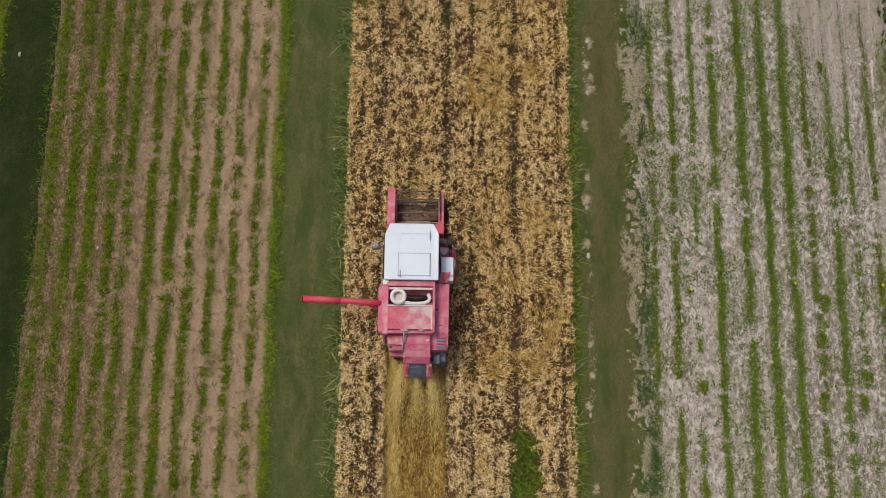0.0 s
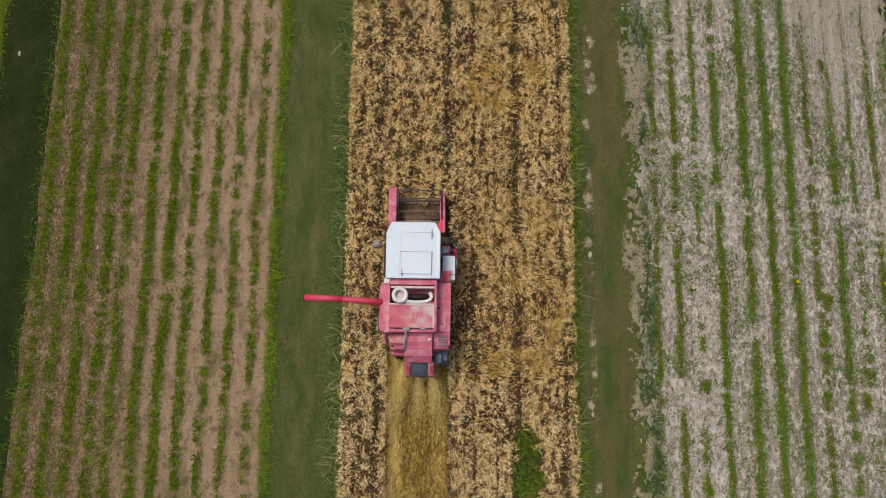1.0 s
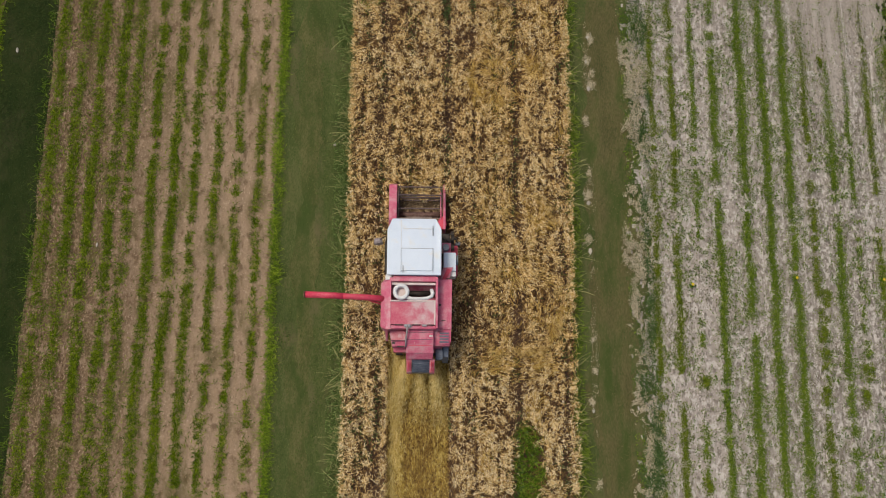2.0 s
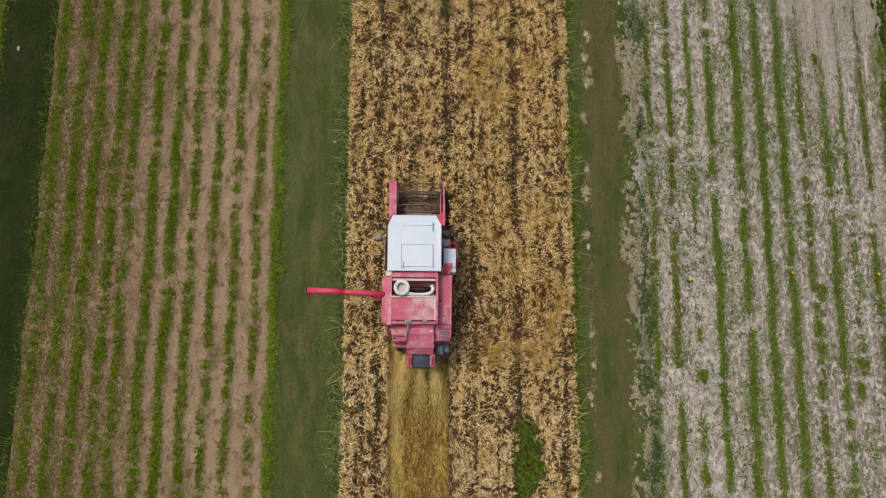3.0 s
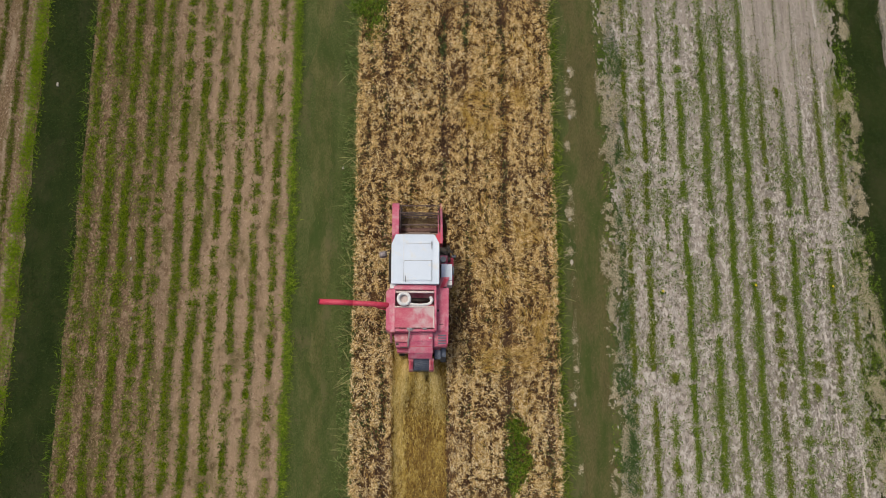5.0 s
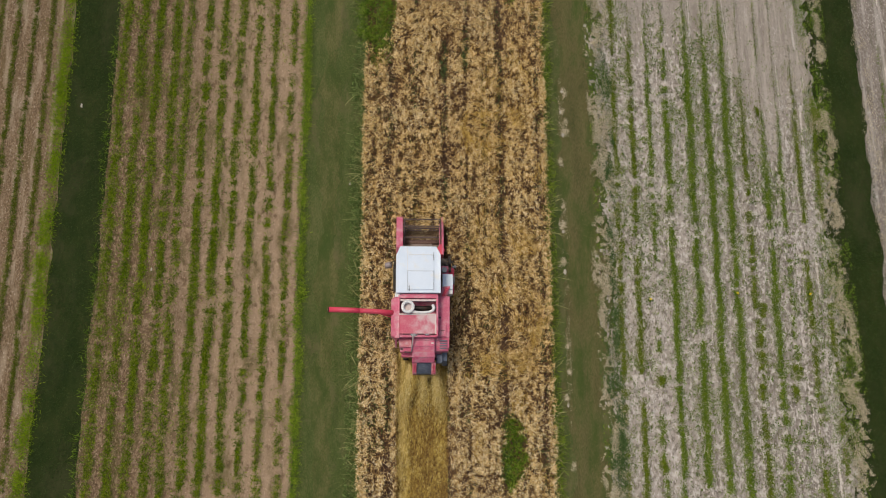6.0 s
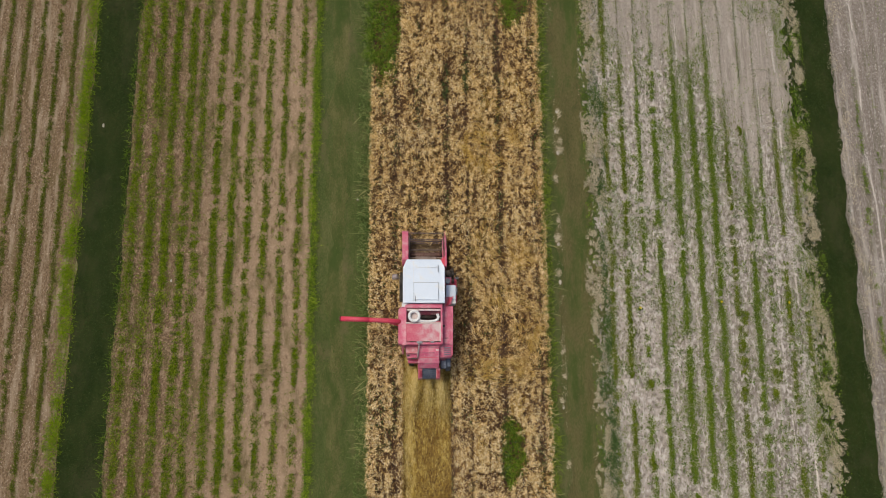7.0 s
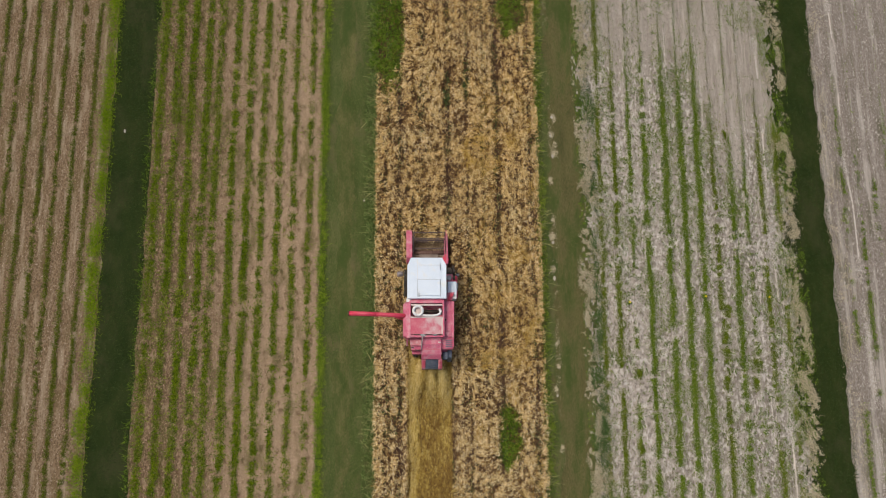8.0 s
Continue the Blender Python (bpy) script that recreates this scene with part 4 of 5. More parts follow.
# ---- the cut swath behind the harvester ----
def swath():
    n = 42000
    x, y = scatter(n, SWATH[0], SWATH[1], NEAR, 5.5)
    v, q = blades(x, y, 0.01 + 0.05 * rng.random(n), rng.uniform(0, TAU, n), rng.normal(0.05, 0.2, n), rng.normal(-0.1, 0.2, n), rng.uniform(0.04, 0.12, n),
                  rng.uniform(0.008, 0.020, n), 1, (1.0, 0.5), floor=0.022)
    tagged(mesh_from("chaff", v, q, [chaff_gold]), "brown-gold chaff covering cut stubble", "straw", kind="stuff")
    n = 110000
    x, y = scatter(n, SWATH[0] - 0.04, SWATH[1] + 0.02, NEAR, 5.0)
    mid = -0.92 + 0.10 * (value_noise(y * 0, y, (1, 1.4), 661) - 0.5)
    ridge = 1.7 * np.exp(-((x - mid) / 0.17) ** 2) + 0.55 * np.exp(-((x - 0.62) / 0.20) ** 2) * smooth(-2.5, 1.5, y) + 0.25 * np.exp(-((x + 0.3) / 0.2) ** 2)
    keep = rng.random(n) < (0.06 + 0.62 * ridge + 0.45 * smooth(0.8, 2.8, y)) * (0.12 + 1.2 * smooth(0.2, 0.8, value_noise(x, y, (0.07, 0.40), 660)))
    x, y = x[keep], y[keep]
    n = len(x)
    phi = math.pi / 2 + rng.normal(0, 0.5, n) + np.where(rng.random(n) < 0.5, 0, math.pi)
    v, q = blades(x, y, 0.03 + 0.12 * rng.random(n), phi, rng.normal(0.05, 0.15, n), rng.normal(-0.15, 0.15, n), rng.uniform(0.06, 0.22, n),
                  rng.uniform(0.005, 0.011, n), 2, (0.9, 1.0, 0.5), floor=0.03)
    pale = np.repeat(rng.random(n) < 0.75 * np.exp(-((x + 0.94) / 0.2) ** 2) + 0.3 * np.exp(-((x - 0.68) / 0.16) ** 2) * smooth(-1.5, 1.5, y), 2).astype(int)
    tagged(mesh_from("straw_swath", v, q, [fresh_straw, straw_light], pale), "loose golden straw thrown out behind a harvester", "straw", kind="stuff")
    n = 5200
    t, side = rng.random(n), rng.choice([-1.0, 1.0, 1.0, -1.0, 0.0], n)
    x = -0.10 + 0.42 * side + (0.10 + 0.55 * t) * rng.normal(0, 0.35, n) + side * 0.35 * t + np.where(side < 0, -0.12, 0.0)
    y = 2.95 - 2.1 * t + rng.normal(0, 0.12, n)
    z = np.maximum(1.25 * (1 - t * t) + rng.normal(0, 0.10, n), 0.03)
    v, q = blades(x, y, z, -math.pi / 2 + rng.normal(0, 0.5, n), -1.2 * t + rng.normal(0, 0.3, n), -1.2 * t - 0.2, rng.uniform(0.06, 0.20, n), rng.uniform(0.004, 0.009, n), 2, (0.9, 1.0, 0.5), floor=0.02)
    tagged(mesh_from("falling_straw", v, q, [straw_light]), "golden straw falling from the outlet onto the swath", "straw", kind="stuff")
    m = 7000
    x, y = scatter(m, SWATH[0], SWATH[1], NEAR, KNIFE)
    x = np.round(x / 0.125) * 0.125 + rng.normal(0, 0.012, m)
    v, q = blades(x, y, -0.01, rng.uniform(0, TAU, m), rng.uniform(1.2, 1.5, m), rng.uniform(1.1, 1.5, m), rng.uniform(0.08, 0.16, m), rng.uniform(0.006, 0.012, m),
                  2, (1, 1, 1))
    tagged(mesh_from("stubble", v, q, [grain_stem]), "short cut grain stubble in drill rows", "stubble", kind="stuff")


swath()


# ---- the harvester ----
def part(name, bm, mat, parent, label=""):
    root = parent
    while root.parent:
        root = root.parent
    me = bpy.data.meshes.new(name)
    bmesh.ops.translate(bm, verts=bm.verts, vec=-root.location)
    bmesh.ops.recalc_face_normals(bm, faces=bm.faces)
    bm.to_mesh(me)
    bm.free()
    me.materials.append(mat)
    ob = new(name, me)
    ob.parent = parent
    return tagged(ob, label)


def thing(name, at, label, category, group=""):
    ob = new(name)
    ob.location = at
    return tagged(ob, label, category, group)


def box(x0, x1, y0, y1, z0, z1, bevel=0.02, bm=None, tilt=None):
    one = bmesh.new()
    bmesh.ops.create_cube(one, size=1.0)
    for v in one.verts:
        v.co = Vector((x0 + (v.co.x + 0.5) * (x1 - x0), y0 + (v.co.y + 0.5) * (y1 - y0), z0 + (v.co.z + 0.5) * (z1 - z0)))
    if bevel:
        bmesh.ops.bevel(one, geom=one.edges[:], offset=bevel, segments=2, affect="EDGES", profile=0.6)
    if tilt:
        c = Vector(((x0 + x1) / 2, (y0 + y1) / 2, (z0 + z1) / 2))
        bmesh.ops.transform(one, matrix=Matrix.Translation(c) @ Euler([radians(a) for a in tilt]).to_matrix().to_4x4() @ Matrix.Translation(-c), verts=one.verts)
    return merge(bm, one)


def merge(bm, one):
    if bm is None:
        return one
    me = bpy.data.meshes.new("scratch")
    one.to_mesh(me)
    one.free()
    bm.from_mesh(me)
    bpy.data.meshes.remove(me)
    return bm


def tube(points, radius, bm=None, n=12, ends=True):
    """A round bar or pipe through the points."""
    one = bmesh.new()
    pts = [Vector(p) for p in points]
    rings = []
    for i, p in enumerate(pts):
        d = (pts[min(i + 1, len(pts) - 1)] - pts[max(i - 1, 0)]).normalized()
        a = d.orthogonal().normalized() if i == 0 else (a - d * a.dot(d)).normalized()
        b = d.cross(a)
        r = radius[i] if isinstance(radius, (list, tuple)) else radius
        rings.append([one.verts.new(p + a * r * math.cos(TAU * k / n) + b * r * math.sin(TAU * k / n)) for k in range(n)])
    for r0, r1 in zip(rings, rings[1:]):
        for k in range(n):
            one.faces.new((r0[k], r0[(k + 1) % n], r1[(k + 1) % n], r1[k]))
    if ends:
        one.faces.new(rings[0])
        one.faces.new(rings[-1][::-1])
    for f in one.faces:
        f.smooth = len(f.verts) == 4
    return merge(bm, one)


def slab(outline, z0, z1, bevel=0.02, bm=None):
    """An upright prism over an outline; z1 may be a function of (x, y)."""
    one = bmesh.new()
    low = [one.verts.new((x, y, z0)) for x, y in outline]
    high = [one.verts.new((x, y, z1(x, y) if callable(z1) else z1)) for x, y in outline]
    one.faces.new(low[::-1])
    one.faces.new(high)
    k = len(outline)
    for i in range(k):
        one.faces.new((low[i], low[(i + 1) % k], high[(i + 1) % k], high[i]))
    if bevel:
        bmesh.ops.bevel(one, geom=one.edges[:], offset=bevel, segments=2, affect="EDGES", profile=0.6)
    return merge(bm, one)


def side_plate(outline, x0, x1, bevel=0.015, bm=None):
    """A plate across x with an outline in (y, z)."""
    one = bmesh.new()
    a = [one.verts.new((x0, y, z)) for y, z in outline]
    b = [one.verts.new((x1, y, z)) for y, z in outline]
    one.faces.new(a[::-1])
    one.faces.new(b)
    k = len(outline)
    for i in range(k):
        one.faces.new((a[i], a[(i + 1) % k], b[(i + 1) % k], b[i]))
    if bevel:
        bmesh.ops.bevel(one, geom=one.edges[:], offset=bevel, segments=2, affect="EDGES", profile=0.6)
    return merge(bm, one)


def lathe_x(profile, cx, cy, cz, n=36):
    """Turn a profile of (across, radius) round an axle along x."""
    bm = bmesh.new()
    rings = [[bm.verts.new((cx + a, cy + r * math.cos(TAU * k / n), cz + r * math.sin(TAU * k / n))) for k in range(n)] for a, r in profile]
    for r0, r1 in zip(rings, rings[1:]):
        for k in range(n):
            bm.faces.new((r0[k], r0[(k + 1) % n], r1[(k + 1) % n], r1[k])).smooth = True
    return bm


def wheel(parent, cx, cy, r, w, inner, outside):
    h = w / 2
    bm = lathe_x([(-h * 0.8, inner), (-h, inner + 0.05), (-h, r - 0.08), (-h * 0.75, r - 0.02), (0, r), (h * 0.75, r - 0.02), (h, r - 0.08), (h, inner + 0.05), (h * 0.8, inner),
                  (-h * 0.8, inner)], cx, cy, r)
    tyre = part("tyre", bm, rubber, parent)
    lugs = bmesh.new()
    count = 22
    for k in range(count):
        a = TAU * k / count
        for s in (-1, 1):
            box(cx + s * h * 0.45 - h * 0.42, cx + s * h * 0.45 + h * 0.42, cy - 0.022, cy + 0.022, r + r - 0.02, r + r + 0.025, 0, lugs)
            vs = lugs.verts[-8:]
            m = Matrix.Translation((cx, cy, r)) @ Matrix.Rotation(a + 0.07 * s, 4, "X") @ Matrix.Rotation(0.45 * s, 4, "Z") @ Matrix.Translation((-cx, -cy, -r))
            bmesh.ops.transform(lugs, matrix=m, verts=vs)
    part("tread", lugs, rubber, tyre)
    rim = lathe_x([(-h * 0.7, inner), (-h * 0.7, inner - 0.05), (outside * h * 0.3, inner - 0.08), (outside * h * 0.35, 0.12), (outside * h * 0.6, 0.10), (outside * h * 0.6, 0.005)], cx, cy, r)
    part("rim", rim, cream_edge, tyre, "pale dusty wheel rim")
    return tyre


def harvester():
    h = thing("combine_harvester", (-0.2, 5.8, 0), "old faded red combine harvester with a white cab roof cutting grain", "combine harvester")

    # running gear
    wheel(h, -1.14, 6.75, 0.64, 0.42, 0.33, -1)
    wheel(h, 0.78, 6.75, 0.64, 0.42, 0.33, 1)
    wheel(h, -0.80, 3.75, 0.40, 0.26, 0.20, -1)
    wheel(h, 0.46, 3.75, 0.40, 0.26, 0.20, 1)
    part("axle", tube([(-1.0, 6.75, 0.64), (0.65, 6.75, 0.64)], 0.09), steel_dark, h)
    part("axle", tube([(-0.75, 3.75, 0.40), (0.42, 3.75, 0.40)], 0.06), steel_dark, h)

    # threshing body
    part("body", side_plate([(3.55, 0.75), (7.1, 0.75), (7.3, 1.15), (7.0, 1.55), (5.7, 1.75), (3.5, 1.75), (3.3, 1.35)], -0.95, 0.62, 0.03), red_paint, h)
    part("side_panel", side_plate([(3.75, 0.9), (5.6, 0.9), (5.6, 2.55), (3.98, 2.55), (3.62, 1.95)], -1.24, -1.17), red_paint, h)
    part("side_panel", side_plate([(3.55, 0.9), (5.65, 0.9), (5.65, 2.26), (3.55, 2.26)], 0.86, 0.91), red_paint, h)
    part("deck", slab([(0.44, 3.98), (0.92, 3.98), (0.94, 5.64), (0.44, 5.64)], 2.18, 2.28, 0.015), red_paint, h, "faded red service deck")
    part("deck_hatch", box(0.50, 0.80, 4.02, 4.50, 2.28, 2.315, 0.012), red_paint, h)
    part("hatch_slot", box(0.58, 0.72, 4.24, 4.265, 2.315, 2.323, 0), steel_dark, h, "dark slot handle")
    part("filler_hole", box(0.50, 0.575, 4.74, 4.815, 2.28, 2.292, 0), steel_dark, h, "small square black opening")
    part("deck_rib", box(0.44, 0.50, 4.98, 5.64, 2.28, 2.34, 0.015), red_paint, h)

    # grain tank
    tank = part("grain_tank", side_plate([(3.96, 1.9), (5.62, 1.9), (5.62, 2.1), (3.96, 2.1)], -1.30, 0.43), red_paint, h)
    part("tank_wall", slab([(-1.40, 4.02), (-1.22, 3.90), (-1.06, 3.90), (-1.06, 5.52), (-1.24, 5.58), (-1.40, 5.45)], 1.9, lambda x, y: 2.70 if x > -1.3 else 2.50, 0.02), red_paint, tank)
    part("tank_wall", box(0.38, 0.46, 3.95, 5.62, 1.9, 2.76), red_paint, tank)
    part("tank_wall", box(-1.12, 0.44, 5.47, 5.60, 2.0, 2.74), red_paint, tank)
    part("tank_wall", box(-1.12, 0.44, 3.93, 4.04, 1.9, 2.66), red_paint, tank)
    part("tank_rail", box(-1.05, 0.38, 5.36, 5.44, 2.60, 2.68, 0.015), cream_edge, tank, "dusty pale red cross rail")
    part("tank_lid", slab([(-1.06, 4.06), (0.36, 4.06), (0.36, 4.82), (-1.06, 4.82)], 2.66, 2.72, 0.012), red_lid, tank, "sun-bleached dusty red lid")
    lid_frame = bmesh.new()
    box(-1.08, 0.38, 4.80, 4.85, 2.66, 2.755, 0.008, lid_frame)
    box(0.33, 0.38, 4.05, 4.80, 2.66, 2.755, 0.008, lid_frame)
    part("lid_frame", lid_frame, cream_edge, tank, "worn pale edge strip")
    for x0, x1 in ((-0.93, -0.66), (-0.38, -0.10), (0.12, 0.34)):
        part("lid_gap", box(x0, x1, 4.035, 4.06, 2.66, 2.725, 0), steel_dark, tank, "dark gap under the lid")
    part("hinge", box(-0.62, -0.42, 3.98, 4.06, 2.66, 2.75, 0.01), steel_grey, tank)
    part("hinge", box(-0.05, 0.1, 4.0, 4.06, 2.66, 2.74, 0.01), steel_grey, tank)
    part("lever", tube([(-0.52, 4.04, 2.74), (-0.54, 3.80, 2.62), (-0.57, 3.60, 2.47), (-0.575, 3.38, 2.38)], [0.034, 0.030, 0.028, 0.024]), dust_grey, h, "grey dusty lever bar")
    part("lever_plate", slab([(-0.66, 4.03), (-0.34, 4.03), (-0.42, 3.96), (-0.50, 3.93), (-0.55, 3.93), (-0.58, 3.97)], 2.50, 2.69, 0.01), dust_grey, h, "dust-covered grey bracket")
    part("tank_auger", tube([(-0.9, 5.15, 2.25), (0.36, 5.15, 2.25)], 0.10), steel_dark, tank)

    # pale pipe with a round mouth in the tank
    ring = bmesh.new()
    turns = 40
    rings = []
    for k in range(turns):
        a = TAU * k / turns
        rings.append([ring.verts.new((-0.74 + (0.205 + 0.065 * math.cos(b)) * math.cos(a), 5.10 + (0.205 + 0.065 * math.cos(b)) * math.sin(a), 2.86 + 0.075 * math.sin(b)))
                      for b in (TAU * i / 12 for i in range(12))])
    for k in range(turns):
        r0, r1 = rings[k], rings[(k + 1) % turns]
        for i in range(12):
            ring.faces.new((r0[i], r0[(i + 1) % 12], r1[(i + 1) % 12], r1[i])).smooth = True
    mouth = part("spout_ring", ring, white_dull, tank, "round white plastic ring")
    part("spout_throat", tube([(-0.74, 5.10, 2.25), (-0.74, 5.10, 2.76)], 0.15, ends=True), cream_edge, mouth, "dusty grey throat")
    bend = [(-0.60, 4.93, 2.78), (-0.35, 4.90, 2.74), (-0.1, 4.90, 2.73), (0.12, 4.92, 2.74), (0.25, 4.98, 2.76), (0.29, 5.08, 2.76), (0.24, 5.2, 2.7)]
    part("pipe", tube(bend, [0.06, 0.055, 0.05, 0.055, 0.06, 0.065, 0.065]), white_dull, tank, "dusty white bent pipe")

    # unloading pipe, swung out
    arm = part("unloading_pipe", tube([(-1.30, 4.92, 2.50), (-1.85, 4.94, 2.63), (-2.45, 4.955, 2.71), (-2.62, 4.96, 2.73)], [0.105, 0.098, 0.094, 0.100], n=20), red_bright, h, "bright red round unloading pipe")
    part("pipe_end", tube([(-2.58, 4.958, 2.72), (-2.9, 4.97, 2.75), (-3.82, 4.985, 2.82)], [0.102, 0.104, 0.106], n=20), red_bright, arm)
    part("pipe_mouth", tube([(-3.80, 4.985, 2.82), (-3.845, 4.985, 2.80)], 0.114, n=20), rust_pan, arm, "dull brown open end")
    part("pipe_brace", tube([(-1.35, 4.76, 2.35), (-1.95, 4.92, 2.5)], 0.03), red_bright, arm)

    # rear hood and straw outlet
    part("rear_deck", slab([(-1.02, 3.42), (0.88, 3.46), (0.90, 3.98), (-1.12, 3.98)], 1.7, lambda x, y: 2.10 + 0.24 * (y - 3.4), 0.02), red_paint, h)
    part("rear_step", slab([(-0.98, 3.28), (-0.52, 3.28), (-0.52, 3.46), (-0.98, 3.46)], 1.35, 1.72, 0.02), red_paint, h)
    part("hood", side_plate([(3.02, 1.45), (4.0, 1.6), (4.0, 2.42), (3.62, 2.40), (3.24, 2.22), (3.02, 1.98)], -0.56, 0.33, 0.025), red_paint, h)
    part("hood_strap", side_plate([(3.20, 2.16), (3.28, 2.20), (3.28, 2.262), (3.20, 2.222)], -0.57, 0.34, 0), red_paint, h)
    part("hood_plate", box(-0.50, 0.27, 3.42, 3.44, 2.30, 2.325, 0.004), red_bright, h)
    part("rear_ledge", slab([(-1.06, 3.60), (-0.58, 3.60), (-0.58, 3.92), (-1.10, 3.92)], 2.16, 2.29, 0.015), red_dusty, h, "ledge with pale dust")
    part("ledge_slot", box(-1.02, -0.92, 3.50, 3.56, 2.10, 2.16, 0), steel_dark, h, "dark slot")
    part("ledge_slot", box(-0.86, -0.62, 3.40, 3.44, 2.08, 2.13, 0), steel_dark, h, "dark slot")
    for y0, z0 in ((3.615, 2.398), (3.235, 2.222), (3.845, 2.412)):
        part("hood_seam", box(-0.55, 0.32, y0 - 0.006, y0 + 0.006, z0 - 0.01, z0 + 0.004, 0), seam_dark, h, "dark panel seam")
    for x0 in (-0.30, 0.06):
        part("hood_streak", box(x0, x0 + 0.03, 3.44, 3.60, 2.33, 2.352, 0.004, tilt=(24, 0, 0)), red_dusty, h, "pale worn streak")
    part("hood_latch", box(0.18, 0.30, 3.70, 3.76, 2.38, 2.44, 0.008), cream_edge, h)
    for x0 in (-0.54, 0.22):
        cheek = part("outlet_cheek", side_plate([(2.60, 1.3), (3.04, 1.3), (3.04, 1.92), (2.62, 1.72)], x0, x0 + 0.17, 0.015), red_dusty, h)
        for k in (0.05, 0.11):
            part("cheek_slot", box(x0 + k, x0 + k + 0.02, 2.68, 2.96, 1.74, 1.90, 0, tilt=(25, 0, 0)), red_bright, cheek)
    part("straw_outlet", side_plate([(2.62, 1.25), (3.04, 1.25), (3.04, 1.86), (2.62, 1.66)], -0.365, 0.215, 0.01), steel_blue, h, "blue-grey steel straw outlet")
    for k in range(5):
        part("outlet_bar", tube([(-0.36, 2.67 + 0.075 * k, 1.72 + 0.036 * k), (0.21, 2.67 + 0.075 * k, 1.72 + 0.036 * k)], 0.011, n=8), steel_blue, h)
    part("vent_panel", box(0.50, 0.86, 3.50, 3.92, 2.15, 2.21, 0.01, tilt=(8, 0, 0)), red_paint, h)
    for k in range(4):
        part("vent_slat", box(0.53, 0.83, 3.54 + 0.095 * k, 3.585 + 0.095 * k, 2.19 + 0.013 * k, 2.235 + 0.013 * k, 0.006), steel_blue, h, "grey-blue vent slat")
    part("toolbox", box(0.42, 0.66, 3.05, 3.40, 1.35, 1.62), steel_blue, h, "grey steel box")
    part("side_shield", side_plate([(3.0, 1.0), (3.5, 1.0), (3.5, 1.5), (3.15, 1.45)], 0.66, 0.86), steel_blue, h)

    # cab with its white roof
    part("platform", box(-1.12, 0.72, 5.66, 7.35, 1.55, 1.63), steel_dark, h)
    for x0, y0 in ((-1.08, 5.75), (0.42, 5.75), (-1.02, 7.25), (0.33, 7.25)):
        part("cab_post", box(x0, x0 + 0.06, y0, y0 + 0.06, 1.62, 2.76, 0.01), white_paint, h)
    part("windscreen", box(-0.95, 0.32, 7.27, 7.28, 1.75, 2.70, 0), glass, h)
    part("side_window", box(-1.06, -1.05, 5.85, 7.2, 1.9, 2.70, 0), glass, h)
    part("side_window", box(0.44, 0.45, 5.85, 7.2, 1.9, 2.70, 0), glass, h)
    part("cab_back", box(-1.06, 0.46, 5.70, 5.74, 1.62, 2.74, 0.008), white_paint, h)
    part("driver_seat", box(-0.55, -0.1, 6.1, 6.55, 1.9, 2.05, 0.05), steel_dark, h, "dark driver's seat")
    part("steering_wheel", tube([(-0.33 + 0.2 * math.cos(TAU * k / 20), 6.9 + 0.17 * math.sin(TAU * k / 20), 2.25 + 0.1 * math.sin(TAU * k / 20)) for k in range(21)], 0.015, n=8), steel_dark, h)
    outline = [(-1.22, 5.66), (0.56, 5.66), (0.56, 7.22), (0.38, 7.56), (-1.06, 7.56), (-1.22, 7.18)]
    roof = part("roof", slab(outline, 2.74, lambda x, y: 2.86 + 0.05 * (1 - ((y - 6.6) / 0.95) ** 2), 0.035), white_paint, h, "white painted cab roof")
    part("roof_panel", slab([(-0.75, 5.80), (0.268, 5.80), (0.268, 6.53), (-0.75, 6.53)], 2.86, 2.909, 0.004), white_paint, roof)
    seams = bmesh.new()
    for y0 in (6.535,):
        box(-0.76, 0.29, y0, y0 + 0.007, 2.86, 2.906, 0, seams)
    for x0 in (-0.765, 0.275):
        box(x0, x0 + 0.007, 5.76, 6.54, 2.86, 2.902, 0, seams)
    part("roof_seam", seams, steel_grey, roof, "thin grey seam")
    part("roof_crease", box(-0.77, -0.755, 6.55, 7.50, 2.868, 2.885, 0), white_dull, roof)
    part("roof_crease", box(-0.70, 0.25, 7.20, 7.213, 2.87, 2.893, 0), white_dull, roof)
    part("roof_latch", box(0.268, 0.283, 6.98, 7.30, 2.87, 2.91, 0), steel_dark, roof, "dark latch strip")
    part("roof_latch", box(-0.70, -0.683, 5.74, 5.96, 2.87, 2.925, 0), steel_dark, roof, "dark latch strip")
    part("roof_lip", box(-1.26, -1.06, 5.52, 5.70, 2.55, 2.72), white_dull, h)
    part("rear_rail", box(-1.02, 0.42, 5.60, 5.66, 2.62, 2.70, 0.012), red_paint, h)
    mirror_arm = part("mirror_arm", tube([(-1.10, 7.15, 2.3), (-1.38, 7.05, 2.25), (-1.52, 6.98, 2.12)], 0.018, n=8), steel_dark, h)
    part("mirror", tube([(-1.53, 6.86, 2.05), (-1.55, 7.05, 2.05)], [0.15, 0.14], n=20), dust_grey, mirror_arm, "dusty round mirror back")

    # side drives, box and steps
    part("fuel_box", box(0.66, 1.08, 5.98, 6.62, 1.55, 2.02, 0.03), white_paint, h, "white painted metal box")
    part("box_foot", box(0.80, 1.08, 5.80, 5.97, 1.5, 1.98, 0.02), white_dull, h)
    part("bracket", slab([(0.56, 5.68), (0.86, 5.72), (0.98, 6.10), (0.64, 6.08)], 2.02, 2.09, 0.012), red_paint, h)
    part("bracket_tab", slab([(0.58, 5.62), (0.70, 5.62), (0.92, 6.0), (0.78, 6.05)], 2.09, 2.15, 0.012), red_bright, h)
